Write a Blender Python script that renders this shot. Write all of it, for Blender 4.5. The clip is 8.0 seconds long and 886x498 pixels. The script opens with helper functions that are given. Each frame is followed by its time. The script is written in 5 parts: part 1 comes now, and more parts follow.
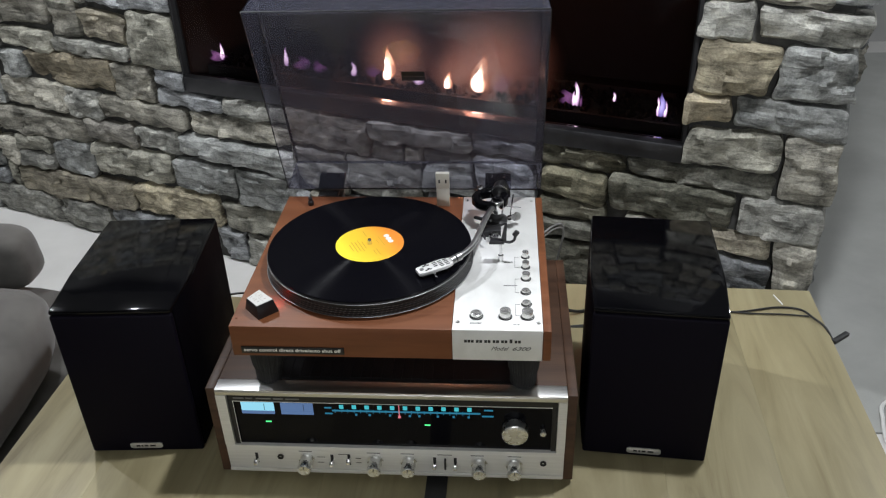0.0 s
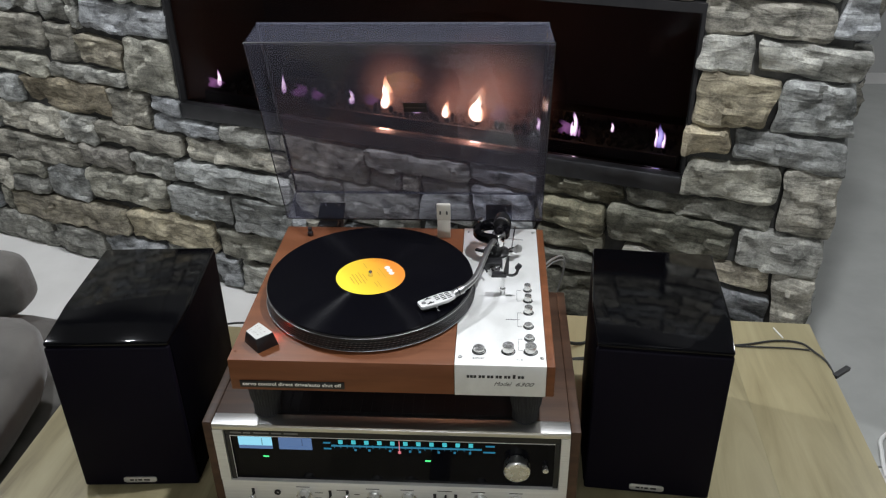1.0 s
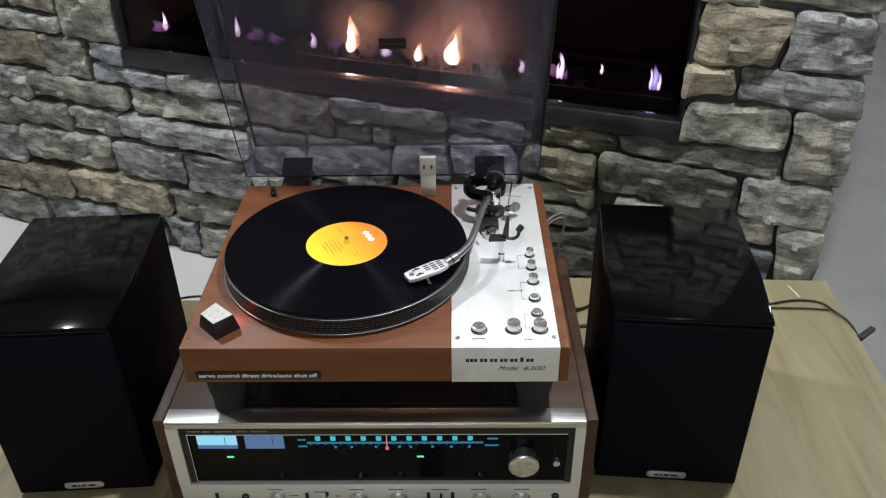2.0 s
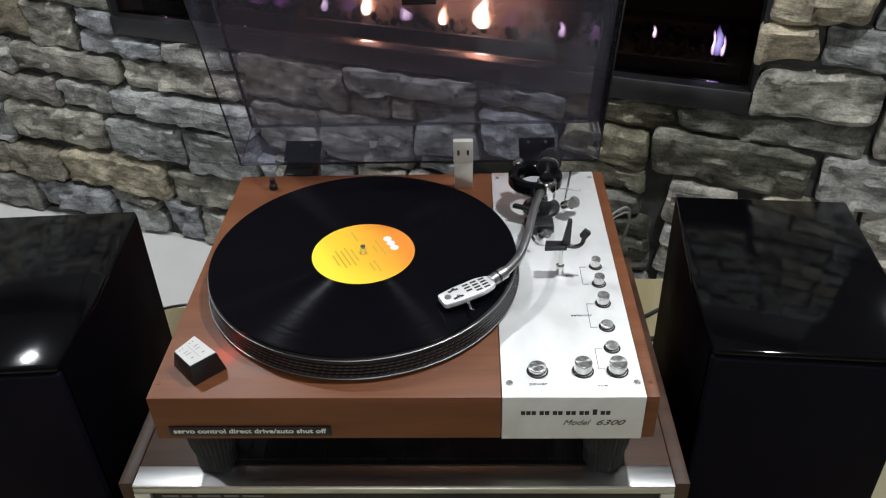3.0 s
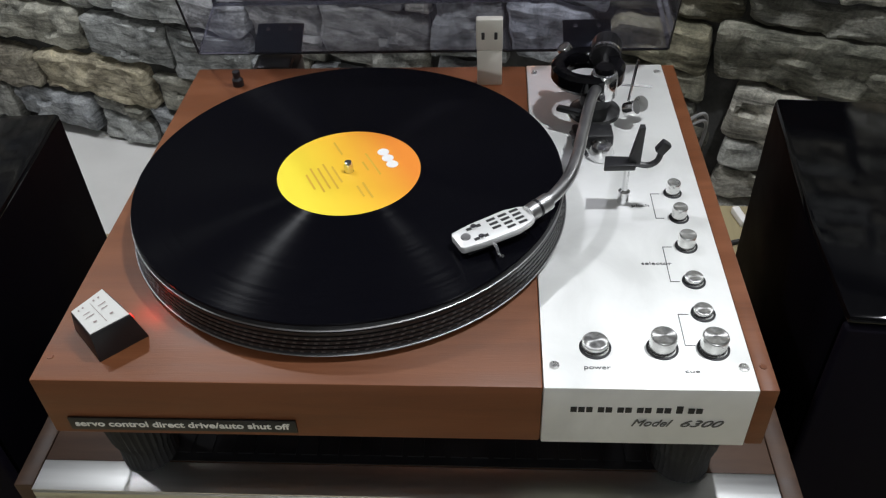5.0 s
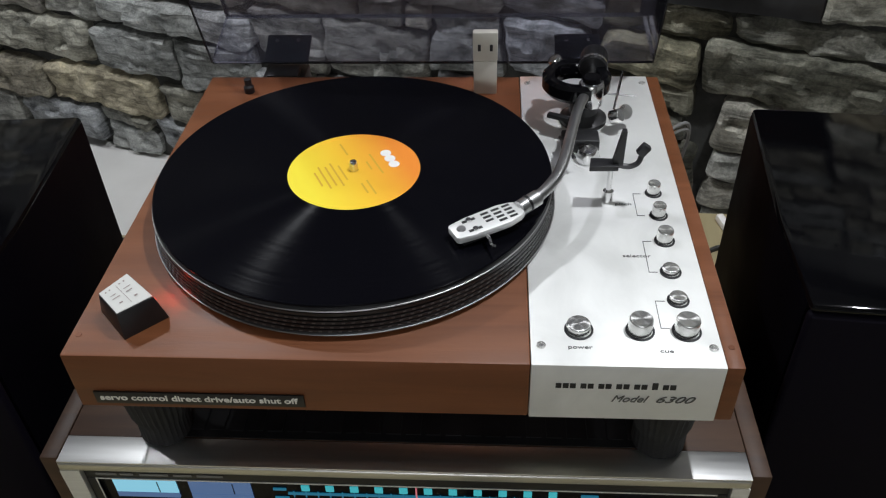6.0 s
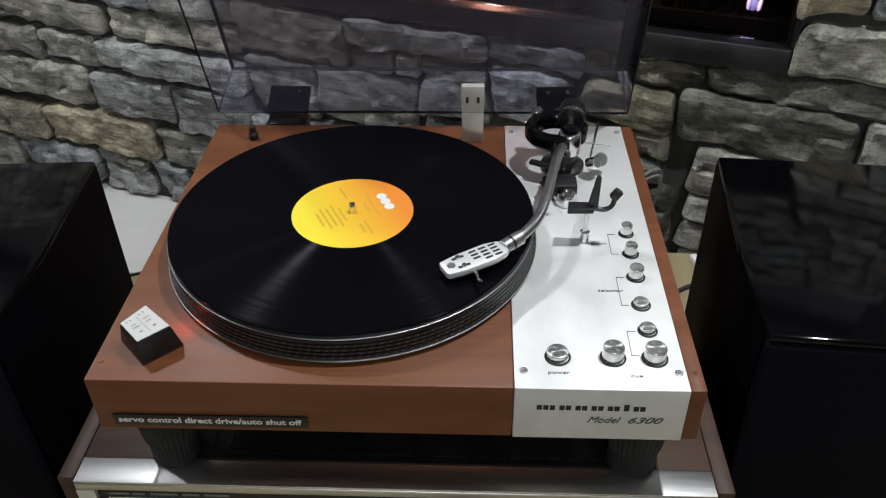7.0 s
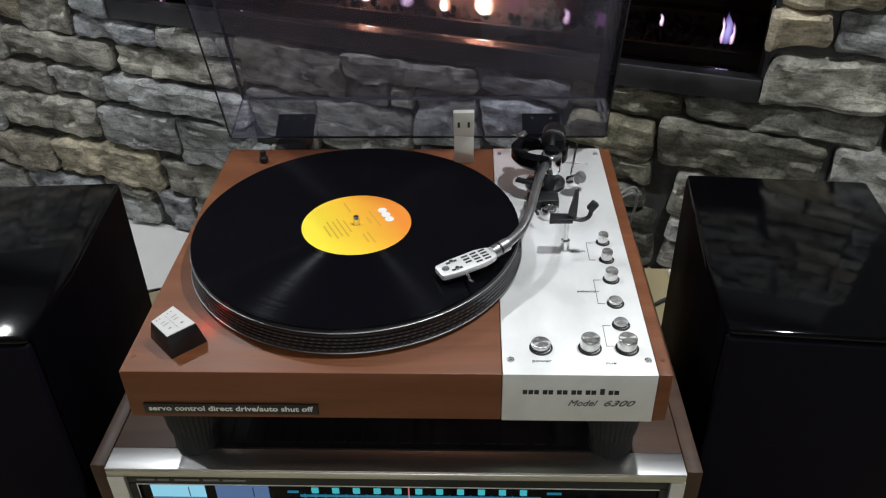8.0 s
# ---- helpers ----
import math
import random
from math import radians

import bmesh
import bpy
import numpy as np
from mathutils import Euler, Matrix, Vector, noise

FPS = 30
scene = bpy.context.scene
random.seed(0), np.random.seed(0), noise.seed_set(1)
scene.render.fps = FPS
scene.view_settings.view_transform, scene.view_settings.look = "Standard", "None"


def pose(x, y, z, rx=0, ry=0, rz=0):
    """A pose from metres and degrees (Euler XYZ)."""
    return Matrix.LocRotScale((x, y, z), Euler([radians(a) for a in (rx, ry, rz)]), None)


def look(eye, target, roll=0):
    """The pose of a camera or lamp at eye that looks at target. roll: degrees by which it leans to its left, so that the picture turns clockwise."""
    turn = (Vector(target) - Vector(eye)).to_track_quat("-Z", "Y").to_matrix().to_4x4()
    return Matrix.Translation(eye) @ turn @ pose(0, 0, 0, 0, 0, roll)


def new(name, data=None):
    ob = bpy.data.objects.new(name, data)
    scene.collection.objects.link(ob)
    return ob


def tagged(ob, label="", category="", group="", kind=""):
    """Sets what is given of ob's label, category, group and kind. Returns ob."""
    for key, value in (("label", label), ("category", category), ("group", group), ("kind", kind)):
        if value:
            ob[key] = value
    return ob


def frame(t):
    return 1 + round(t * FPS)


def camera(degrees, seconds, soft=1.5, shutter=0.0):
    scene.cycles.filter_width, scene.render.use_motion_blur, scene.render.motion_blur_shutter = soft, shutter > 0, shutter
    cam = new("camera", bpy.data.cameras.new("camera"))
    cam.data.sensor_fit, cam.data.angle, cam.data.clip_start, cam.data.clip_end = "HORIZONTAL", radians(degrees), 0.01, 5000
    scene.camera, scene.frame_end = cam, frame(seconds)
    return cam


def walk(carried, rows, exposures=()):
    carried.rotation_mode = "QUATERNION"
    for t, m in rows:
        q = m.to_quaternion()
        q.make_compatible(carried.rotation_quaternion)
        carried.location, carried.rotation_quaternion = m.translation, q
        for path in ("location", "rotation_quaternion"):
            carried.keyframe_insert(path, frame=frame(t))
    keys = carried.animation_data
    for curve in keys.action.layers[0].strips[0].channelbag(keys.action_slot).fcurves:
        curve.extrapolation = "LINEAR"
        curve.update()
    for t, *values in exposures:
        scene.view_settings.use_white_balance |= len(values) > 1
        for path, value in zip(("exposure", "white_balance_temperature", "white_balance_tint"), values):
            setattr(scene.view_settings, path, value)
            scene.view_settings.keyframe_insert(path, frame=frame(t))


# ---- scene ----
cam = camera(56.2, 8.0, soft=1.2)
PATH = [
    (0, (0.152, -0.895, 1.439), (0.013, 0.804, 0.393), -1.9),
    (0.5, (0.145, -0.886, 1.438), (0.002, 0.821, 0.406), -1.8),
    (1, (0.135, -0.88, 1.445), (0.017, 0.85, 0.448), -1.1),
    (1.5, (0.124, -0.84, 1.43), (0.003, 0.904, 0.458), -1.6),
    (2, (0.092, -0.72, 1.364), (0.063, 0.953, 0.269), -0.9),
    (2.2, (0.077, -0.679, 1.341), (-0.009, 0.980, 0.227), -2.1),
    (3.3, (0.063, -0.453, 1.242), (0.001, 1.176, 0.084), -1.8),
    (3.5, (0.073, -0.426, 1.218), (0.011, 1.203, 0.059), -1.5),
    (4, (0.064, -0.369, 1.174), (-0.053, 1.19, -0.073), -2.8),
    (4.5, (0.061, -0.33, 1.14), (-0.046, 1.194, -0.151), -2.8),
    (4.7, (0.058, -0.311, 1.134), (-0.059, 1.198, -0.174), -3.0),
    (5.8, (0.058, -0.344, 1.152), (-0.069, 1.164, -0.156), -2.5),
    (6, (0.061, -0.36, 1.154), (-0.055, 1.175, -0.123), -2.1),
    (6.5, (0.059, -0.383, 1.169), (-0.058, 1.179, -0.074), -2.0),
    (7, (0.06, -0.408, 1.188), (-0.023, 1.189, -0.013), -1.1),
    (7.5, (0.06, -0.448, 1.206), (-0.038, 1.175, 0.041), -1.8),
    (8, (0.062, -0.485, 1.215), (-0.006, 1.16, 0.08), -1.2),
]
walk(cam, [(t, look(eye, target, roll)) for t, eye, target, roll in PATH],
     exposures=[(0.0, -0.08), (2.0, -0.10), (3.5, -0.24), (4.5, -0.28), (6.0, -0.42), (7.0, -0.36), (8.0, -0.32)])
import random
rnd = random.Random(7)

# ---------------------------------------------------------------- light
world = bpy.data.worlds.new("room_dark")
scene.world = world
world.use_nodes = True
world.node_tree.nodes["Background"].inputs["Color"].default_value = (0.02, 0.02, 0.022, 1)
world.node_tree.nodes["Background"].inputs["Strength"].default_value = 0.2


def lamp(name, kind, energy, at, colour=(1.0, 0.97, 0.93), size=0.05, aim=None, cone=150):
    data = bpy.data.lights.new(name, kind)
    data.energy, data.color = energy, colour
    if kind == "AREA":
        data.shape, data.size = "DISK", size
    else:
        data.shadow_soft_size = size
    if kind == "SPOT":
        data.spot_size, data.spot_blend = math.radians(cone), 0.6
    ob = new(name, data)
    ob.matrix_world = look(at, aim or (at[0], at[1] + 0.001, 0))
    return ob


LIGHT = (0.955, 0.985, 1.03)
# first and last are unseen, added to brighten the left wall and right floor
DOWNLIGHTS = [(-2.40, 1.32, 70), (-0.88, 0.82, 74), (0.60, 0.24, 102), (2.40, 1.80, 60)]
for x, y, watts in DOWNLIGHTS:
    lamp("downlight_lamp", "SPOT", watts, (x, y, 2.37), LIGHT, size=0.035)
# unseen fill lamp, added to brighten the fronts by way of the ceiling
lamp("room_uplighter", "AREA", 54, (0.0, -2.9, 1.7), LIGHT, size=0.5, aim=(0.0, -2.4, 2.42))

# ---------------------------------------------------------------- helpers


def obj(name, bm, material, parent=None, label="", smooth=True, kind=""):
    me = bpy.data.meshes.new(name)
    bm.normal_update()
    bm.to_mesh(me)
    bm.free()
    if smooth:
        me.shade_smooth()
        me.set_sharp_from_angle(angle=math.radians(35))
    for m in (material if isinstance(material, (list, tuple)) else [material]):
        me.materials.append(m)
    ob = new(name, me)
    if parent is not None:
        ob.parent = parent
    if label or kind:
        tagged(ob, label, kind=kind)
    return ob


def part(name, bm, material, parent, label=""):
    return obj(name, bm, material, parent, label)


def thing(name, at, label, category, group="", turn=0.0):
    ob = new(name)
    ob.empty_display_size = 0.02
    ob.matrix_world = pose(at[0], at[1], at[2], 0, 0, turn)
    return tagged(ob, label, category, group)


def bevelled(bm, width, segments=2, angle=30):
    if width > 0:
        edges = [e for e in bm.edges if len(e.link_faces) == 2 and e.calc_face_angle(0) > math.radians(angle)]
        bmesh.ops.bevel(bm, geom=edges, offset=width, segments=segments, profile=0.5, affect="EDGES", clamp_overlap=True)
    return bm


def box(x0, x1, y0, y1, z0, z1, bevel=0.0, segments=2):
    bm = bmesh.new()
    bmesh.ops.create_cube(bm, size=1.0)
    for v in bm.verts:
        v.co = Vector((x0 if v.co.x < 0 else x1, y0 if v.co.y < 0 else y1, z0 if v.co.z < 0 else z1))
    return bevelled(bm, bevel, segments)


def join(*bms):
    out = bmesh.new()
    for b in bms:
        me = bpy.data.meshes.new("join")
        b.to_mesh(me)
        b.free()
        out.from_mesh(me)
        bpy.data.meshes.remove(me)
    return out


def moved(bm, m):
    bmesh.ops.transform(bm, matrix=m, verts=bm.verts)
    return bm


def lathe(profile, n=48, at=(0, 0, 0), axis="z"):
    """A body of revolution from (radius, height) pairs."""
    bm = bmesh.new()
    rings = []
    for r, h in profile:
        if r < 1e-6:
            rings.append([bm.verts.new((0, 0, h))])
        else:
            rings.append([bm.verts.new((r * math.cos(2 * math.pi * i / n), r * math.sin(2 * math.pi * i / n), h)) for i in range(n)])
    for a, b in zip(rings, rings[1:]):
        for i in range(n):
            j = (i + 1) % n
            if len(a) == 1 and len(b) == 1:
                continue
            if len(a) == 1:
                bm.faces.new((a[0], b[i], b[j]))
            elif len(b) == 1:
                bm.faces.new((a[i], a[j], b[0]))
            else:
                bm.faces.new((a[i], a[j], b[j], b[i]))
    bmesh.ops.recalc_face_normals(bm, faces=bm.faces)
    turn = {"z": pose(0, 0, 0), "y": pose(0, 0, 0, 90, 0, 0), "x": pose(0, 0, 0, 0, 90, 0)}[axis]
    return moved(bm, pose(*at) @ turn)


def tube(points, radius, n=10, closed_ends=True):
    """A round bar along points; radius is a number or one for each point."""
    pts = [Vector(p) for p in points]
    rad = radius if isinstance(radius, (list, tuple)) else [radius] * len(pts)
    bm = bmesh.new()
    rings, up = [], None
    for i, p in enumerate(pts):
        d = (pts[min(i + 1, len(pts) - 1)] - pts[max(i - 1, 0)]).normalized()
        if up is None:
            up = d.orthogonal().normalized()
        up = (up - d * up.dot(d)).normalized()
        side = d.cross(up)
        rings.append([bm.verts.new(p + rad[i] * (math.cos(2 * math.pi * k / n) * up + math.sin(2 * math.pi * k / n) * side)) for k in range(n)])
    for a, b in zip(rings, rings[1:]):
        for k in range(n):
            bm.faces.new((a[k], a[(k + 1) % n], b[(k + 1) % n], b[k]))
    if closed_ends:
        bm.faces.new(rings[0])
        bm.faces.new(rings[-1])
    bmesh.ops.recalc_face_normals(bm, faces=bm.faces)
    return bm


def curve_points(points, steps=8):
    """A smooth line through points."""
    p = [Vector(q) for q in points]
    p = [2 * p[0] - p[1]] + p + [2 * p[-1] - p[-2]]
    out = []
    for i in range(1, len(p) - 2):
        for s in range(steps):
            t = s / steps
            a, b, c, e = p[i - 1], p[i], p[i + 1], p[i + 2]
            out.append(0.5 * ((2 * b) + (c - a) * t + (2 * a - 5 * b + 4 * c - e) * t * t + (3 * b - a - 3 * c + e) * t ** 3))
    out.append(p[-2])
    return out


def prism(outline, z0, z1, bevel=0.0):
    """An upright body over a flat outline of (x, y)."""
    bm = bmesh.new()
    low = [bm.verts.new((x, y, z0)) for x, y in outline]
    top = [bm.verts.new((x, y, z1)) for x, y in outline]
    n = len(outline)
    bm.faces.new(low[::-1])
    bm.faces.new(top)
    for i in range(n):
        bm.faces.new((low[i], low[(i + 1) % n], top[(i + 1) % n], top[i]))
    bmesh.ops.recalc_face_normals(bm, faces=bm.faces)
    return bevelled(bm, bevel)


def lettering(words, size, at, rx, rz, material, parent, name="lettering", depth=0.0002, width=None, align="CENTER", shear=0.0, label="", bold=0.0):
    """Raised words in the built-in font, made into a mesh."""
    cu = bpy.data.curves.new(name, "FONT")
    cu.body, cu.size, cu.align_x, cu.extrude, cu.shear, cu.offset = words, size, align, depth, shear, bold
    tmp = bpy.data.objects.new("lettering_curve", cu)
    scene.collection.objects.link(tmp)
    me = bpy.data.meshes.new_from_object(tmp.evaluated_get(bpy.context.evaluated_depsgraph_get()))
    bpy.data.objects.remove(tmp)
    if width:
        xs = [v.co.x for v in me.vertices]
        k = width / (max(xs) - min(xs))
        for v in me.vertices:
            v.co.x *= k
    me.materials.clear()
    me.materials.append(material)
    ob = new(name, me)
    ob.parent = parent
    ob.matrix_local = pose(at[0], at[1], at[2], rx, 0, rz)
    if label:
        tagged(ob, label)
    return ob


# ---------------------------------------------------------------- materials


def mat(name, colour=(0.5, 0.5, 0.5), rough=0.5, metal=0.0, **more):
    m = bpy.data.materials.new(name)
    m.use_nodes = True
    b = m.node_tree.nodes["Principled BSDF"]
    b.inputs["Base Color"].default_value = (*colour, 1)
    b.inputs["Roughness"].default_value = rough
    b.inputs["Metallic"].default_value = metal
    for k, v in more.items():
        b.inputs[k.replace("_", " ")].default_value = v
    return m


def node(m, kind, **values):
    n = m.node_tree.nodes.new(kind)
    for k, v in values.items():
        n.inputs[k.replace("_", " ")].default_value = v
    return n


def link(m, a, b):
    m.node_tree.links.new(a, b)


def varied(m, stops, scale=(1, 1, 1), noise=8.0, detail=6.0, bump=0.0, bump_scale=60.0, rough=None, per_object=0.0, distortion=0.0, bump_distance=0.002):
    """Colour grain from noise, with relief, wear in the gloss, and a tint that differs from piece to piece."""
    b = m.node_tree.nodes["Principled BSDF"]
    tc = node(m, "ShaderNodeTexCoord")
    mp = node(m, "ShaderNodeMapping")
    mp.inputs["Scale"].default_value = scale
    link(m, tc.outputs["Object"], mp.inputs["Vector"])
    vec = mp.outputs["Vector"]
    info = node(m, "ShaderNodeObjectInfo")
    if per_object:
        add = m.node_tree.nodes.new("ShaderNodeVectorMath")
        add.operation = "ADD"
        sc = m.node_tree.nodes.new("ShaderNodeMath")
        sc.operation = "MULTIPLY"
        sc.inputs[1].default_value = 37.0
        link(m, info.outputs["Random"], sc.inputs[0])
        link(m, vec, add.inputs[0])
        link(m, sc.outputs[0], add.inputs[1])
        vec = add.outputs[0]
    ns = node(m, "ShaderNodeTexNoise", Scale=noise, Detail=detail, Roughness=0.6, Distortion=distortion)
    link(m, vec, ns.inputs["Vector"])
    ramp = node(m, "ShaderNodeValToRGB")
    els = ramp.color_ramp.elements
    while len(els) < len(stops):
        els.new(0.5)
    for e, (p, c) in zip(els, stops):
        e.position, e.color = p, (*c, 1)
    link(m, ns.outputs["Fac"], ramp.inputs["Fac"])
    out = ramp.outputs["Color"]
    if per_object:
        hsv = node(m, "ShaderNodeHueSaturation")
        mr = node(m, "ShaderNodeMapRange")
        mr.inputs["To Min"].default_value = 1.0 - per_object
        mr.inputs["To Max"].default_value = 1.0 + per_object
        link(m, info.outputs["Random"], mr.inputs["Value"])
        link(m, mr.outputs["Result"], hsv.inputs["Value"])
        link(m, out, hsv.inputs["Color"])
        out = hsv.outputs["Color"]
    link(m, out, b.inputs["Base Color"])
    if rough:
        mr = node(m, "ShaderNodeMapRange")
        mr.inputs["From Min"].default_value, mr.inputs["From Max"].default_value = 0.3, 0.7
        mr.inputs["To Min"].default_value, mr.inputs["To Max"].default_value = rough
        link(m, ns.outputs["Fac"], mr.inputs["Value"])
        link(m, mr.outputs["Result"], b.inputs["Roughness"])
    if bump:
        nb = node(m, "ShaderNodeTexNoise", Scale=bump_scale, Detail=8.0, Roughness=0.65)
        link(m, vec, nb.inputs["Vector"])
        bp = node(m, "ShaderNodeBump", Strength=bump, Distance=bump_distance)
        link(m, nb.outputs["Fac"], bp.inputs["Height"])
        link(m, bp.outputs["Normal"], b.inputs["Normal"])
    return m


def glow(name, colour, strength):
    return mat(name, (0.01, 0.01, 0.01), 0.4, Emission_Color=(*colour, 1), Emission_Strength=strength)


STONE_GREY = [(0.26, (0.066, 0.066, 0.062)), (0.40, (0.215, 0.216, 0.200)), (0.52, (0.360, 0.357, 0.330)), (0.64, (0.452, 0.448, 0.408)), (0.80, (0.660, 0.646, 0.585))]
STONE_TAN = [(0.26, (0.090, 0.076, 0.056)), (0.40, (0.248, 0.224, 0.180)), (0.54, (0.395, 0.360, 0.285)), (0.68, (0.475, 0.428, 0.318)), (0.82, (0.590, 0.565, 0.490))]


def stone_material(name, stops):
    """Split stone: mottled body, bedding streaks, fine specks and a rough broken face; each stone its own tint."""
    m = mat(name, rough=0.9, Specular_IOR_Level=0.25)
    bs = m.node_tree.nodes["Principled BSDF"]
    tc, info = node(m, "ShaderNodeTexCoord"), node(m, "ShaderNodeObjectInfo")
    add, sc = m.node_tree.nodes.new("ShaderNodeVectorMath"), m.node_tree.nodes.new("ShaderNodeMath")
    add.operation, sc.operation = "ADD", "MULTIPLY"
    sc.inputs[1].default_value = 53.0
    link(m, info.outputs["Random"], sc.inputs[0])
    link(m, tc.outputs["Object"], add.inputs[0])
    link(m, sc.outputs[0], add.inputs[1])
    mp = node(m, "ShaderNodeMapping")
    mp.inputs["Scale"].default_value = (0.35, 0.35, 1.6)
    link(m, add.outputs[0], mp.inputs["Vector"])
    body = node(m, "ShaderNodeTexNoise", Scale=16.0, Detail=10.0, Roughness=0.68, Distortion=0.6)
    streak = node(m, "ShaderNodeTexNoise", Scale=34.0, Detail=8.0, Roughness=0.7, Distortion=0.9)
    speck = node(m, "ShaderNodeTexNoise", Scale=190.0, Detail=4.0, Roughness=0.7)
    link(m, add.outputs[0], body.inputs["Vector"])
    link(m, mp.outputs["Vector"], streak.inputs["Vector"])
    link(m, add.outputs[0], speck.inputs["Vector"])
    ramp = node(m, "ShaderNodeValToRGB")
    els = ramp.color_ramp.elements
    while len(els) < len(stops):
        els.new(0.5)
    for e, (p, c) in zip(els, stops):
        e.position, e.color = p, (*c, 1)
    link(m, body.outputs["Fac"], ramp.inputs["Fac"])
    out = ramp.outputs["Color"]
    for src, lo, hi, low, high in ((streak.outputs["Fac"], 0.34, 0.56, 0.38, 1.16), (speck.outputs["Fac"], 0.35, 0.65, 0.78, 1.18), (info.outputs["Random"], 0.0, 1.0, 0.68, 1.30)):
        mr = node(m, "ShaderNodeMapRange")
        for k, v in (("From Min", lo), ("From Max", hi), ("To Min", low), ("To Max", high)):
            mr.inputs[k].default_value = v
        mul = m.node_tree.nodes.new("ShaderNodeVectorMath")
        mul.operation = "SCALE"
        link(m, src, mr.inputs["Value"])
        link(m, out, mul.inputs[0])
        link(m, mr.outputs["Result"], mul.inputs["Scale"])
        out = mul.outputs[0]
    # each stone leans a little to blue-grey or to olive
    tint = node(m, "ShaderNodeValToRGB")
    tint.color_ramp.interpolation = "CONSTANT"
    te = tint.color_ramp.elements
    for p, c in ((0.0, (0.95, 0.99, 1.10)), (0.17, (1.0, 1.0, 0.98)), (0.42, (1.03, 1.01, 0.92)), (0.58, (0.97, 1.0, 1.04)), (0.80, (1.04, 1.0, 0.92))):
        e = te[0] if p == 0.0 else te.new(p)
        e.color = (*c, 1)
    te[len(te) - 1].color = (1, 1, 1, 1)
    turn = m.node_tree.nodes.new("ShaderNodeMath")
    turn.operation = "FRACT"
    grow = m.node_tree.nodes.new("ShaderNodeMath")
    grow.operation = "MULTIPLY"
    grow.inputs[1].default_value = 7.31
    link(m, info.outputs["Random"], grow.inputs[0])
    link(m, grow.outputs[0], turn.inputs[0])
    link(m, turn.outputs[0], tint.inputs["Fac"])
    both = m.node_tree.nodes.new("ShaderNodeVectorMath")
    both.operation = "MULTIPLY"
    link(m, out, both.inputs[0])
    link(m, tint.outputs["Color"], both.inputs[1])
    link(m, both.outputs[0], bs.inputs["Base Color"])
    b1, b2 = node(m, "ShaderNodeBump", Strength=1.0, Distance=0.007), node(m, "ShaderNodeBump", Strength=0.9, Distance=0.0022)
    link(m, streak.outputs["Fac"], b1.inputs["Height"])
    link(m, speck.outputs["Fac"], b2.inputs["Height"])
    link(m, b1.outputs["Normal"], b2.inputs["Normal"])
    link(m, b2.outputs["Normal"], bs.inputs["Normal"])
    return m


# darker, browner ramp, given by hand to the stones listed in DARK
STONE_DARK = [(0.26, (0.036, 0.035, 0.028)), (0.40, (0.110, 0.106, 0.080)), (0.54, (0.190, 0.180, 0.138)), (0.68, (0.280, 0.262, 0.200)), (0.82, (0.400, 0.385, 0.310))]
M_STONE = stone_material("stone", STONE_GREY)
M_STONE_TAN = stone_material("stone_tan", STONE_TAN)
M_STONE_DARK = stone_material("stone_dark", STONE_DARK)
M_MORTAR = varied(mat("mortar", rough=0.95), [(0.3, (0.035, 0.035, 0.033)), (0.7, (0.09, 0.09, 0.085))], noise=30, bump=0.6, bump_scale=90)
M_OAK = varied(mat("oak", rough=0.5), [(0.25, (0.160, 0.132, 0.070)), (0.42, (0.262, 0.226, 0.126)), (0.58, (0.318, 0.278, 0.160)), (0.8, (0.385, 0.345, 0.215))],
               scale=(7, 0.8, 3), noise=2.2, bump=0.10, bump_scale=40, rough=(0.36, 0.58), per_object=0.14, distortion=1.4)
M_FLOOR = varied(mat("floor_tile", rough=0.6), [(0.3, (0.60, 0.59, 0.57)), (0.7, (0.70, 0.69, 0.67))], noise=4, bump=0.05, bump_scale=200)
M_GREY_SHEET = varied(mat("grey_carpet", rough=0.95), [(0.3, (0.36, 0.365, 0.345)), (0.7, (0.43, 0.435, 0.415))], noise=5, bump=0.5, bump_scale=500)
M_PAINT = varied(mat("wall_paint", rough=0.8), [(0.3, (0.36, 0.36, 0.35)), (0.7, (0.41, 0.41, 0.40))], noise=3, bump=0.05, bump_scale=300)
M_SOOT = varied(mat("soot", rough=0.9), [(0.3, (0.005, 0.005, 0.006)), (0.7, (0.012, 0.011, 0.012))], noise=12)
M_GLOSS_BLACK = varied(mat("gloss_black", rough=0.1, Specular_IOR_Level=0.25), [(0.3, (0.0015, 0.0015, 0.002)), (0.7, (0.003, 0.003, 0.004))], noise=5, bump=0.07, bump_scale=16, rough=(0.06, 0.10))
M_SATIN_BLACK = varied(mat("satin_black", rough=0.5, Specular_IOR_Level=0.03), [(0.3, (0.0012, 0.001, 0.002)), (0.7, (0.0025, 0.0022, 0.004))], noise=8, rough=(0.5, 0.7))
M_GRILLE = varied(mat("speaker_cloth", rough=0.7, Specular_IOR_Level=0.12), [(0.3, (0.0018, 0.0011, 0.0042)), (0.7, (0.0034, 0.0022, 0.0075))], noise=900, bump=0.2, bump_scale=1500)
M_WALNUT = varied(mat("plinth_veneer", rough=0.42, Specular_IOR_Level=0.3), [(0.25, (0.125, 0.042, 0.016)), (0.5, (0.170, 0.059, 0.023)), (0.75, (0.215, 0.079, 0.033))],
                  scale=(1.2, 16, 16), noise=3.2, bump=0.08, bump_scale=60, rough=(0.36, 0.5), distortion=0.7)
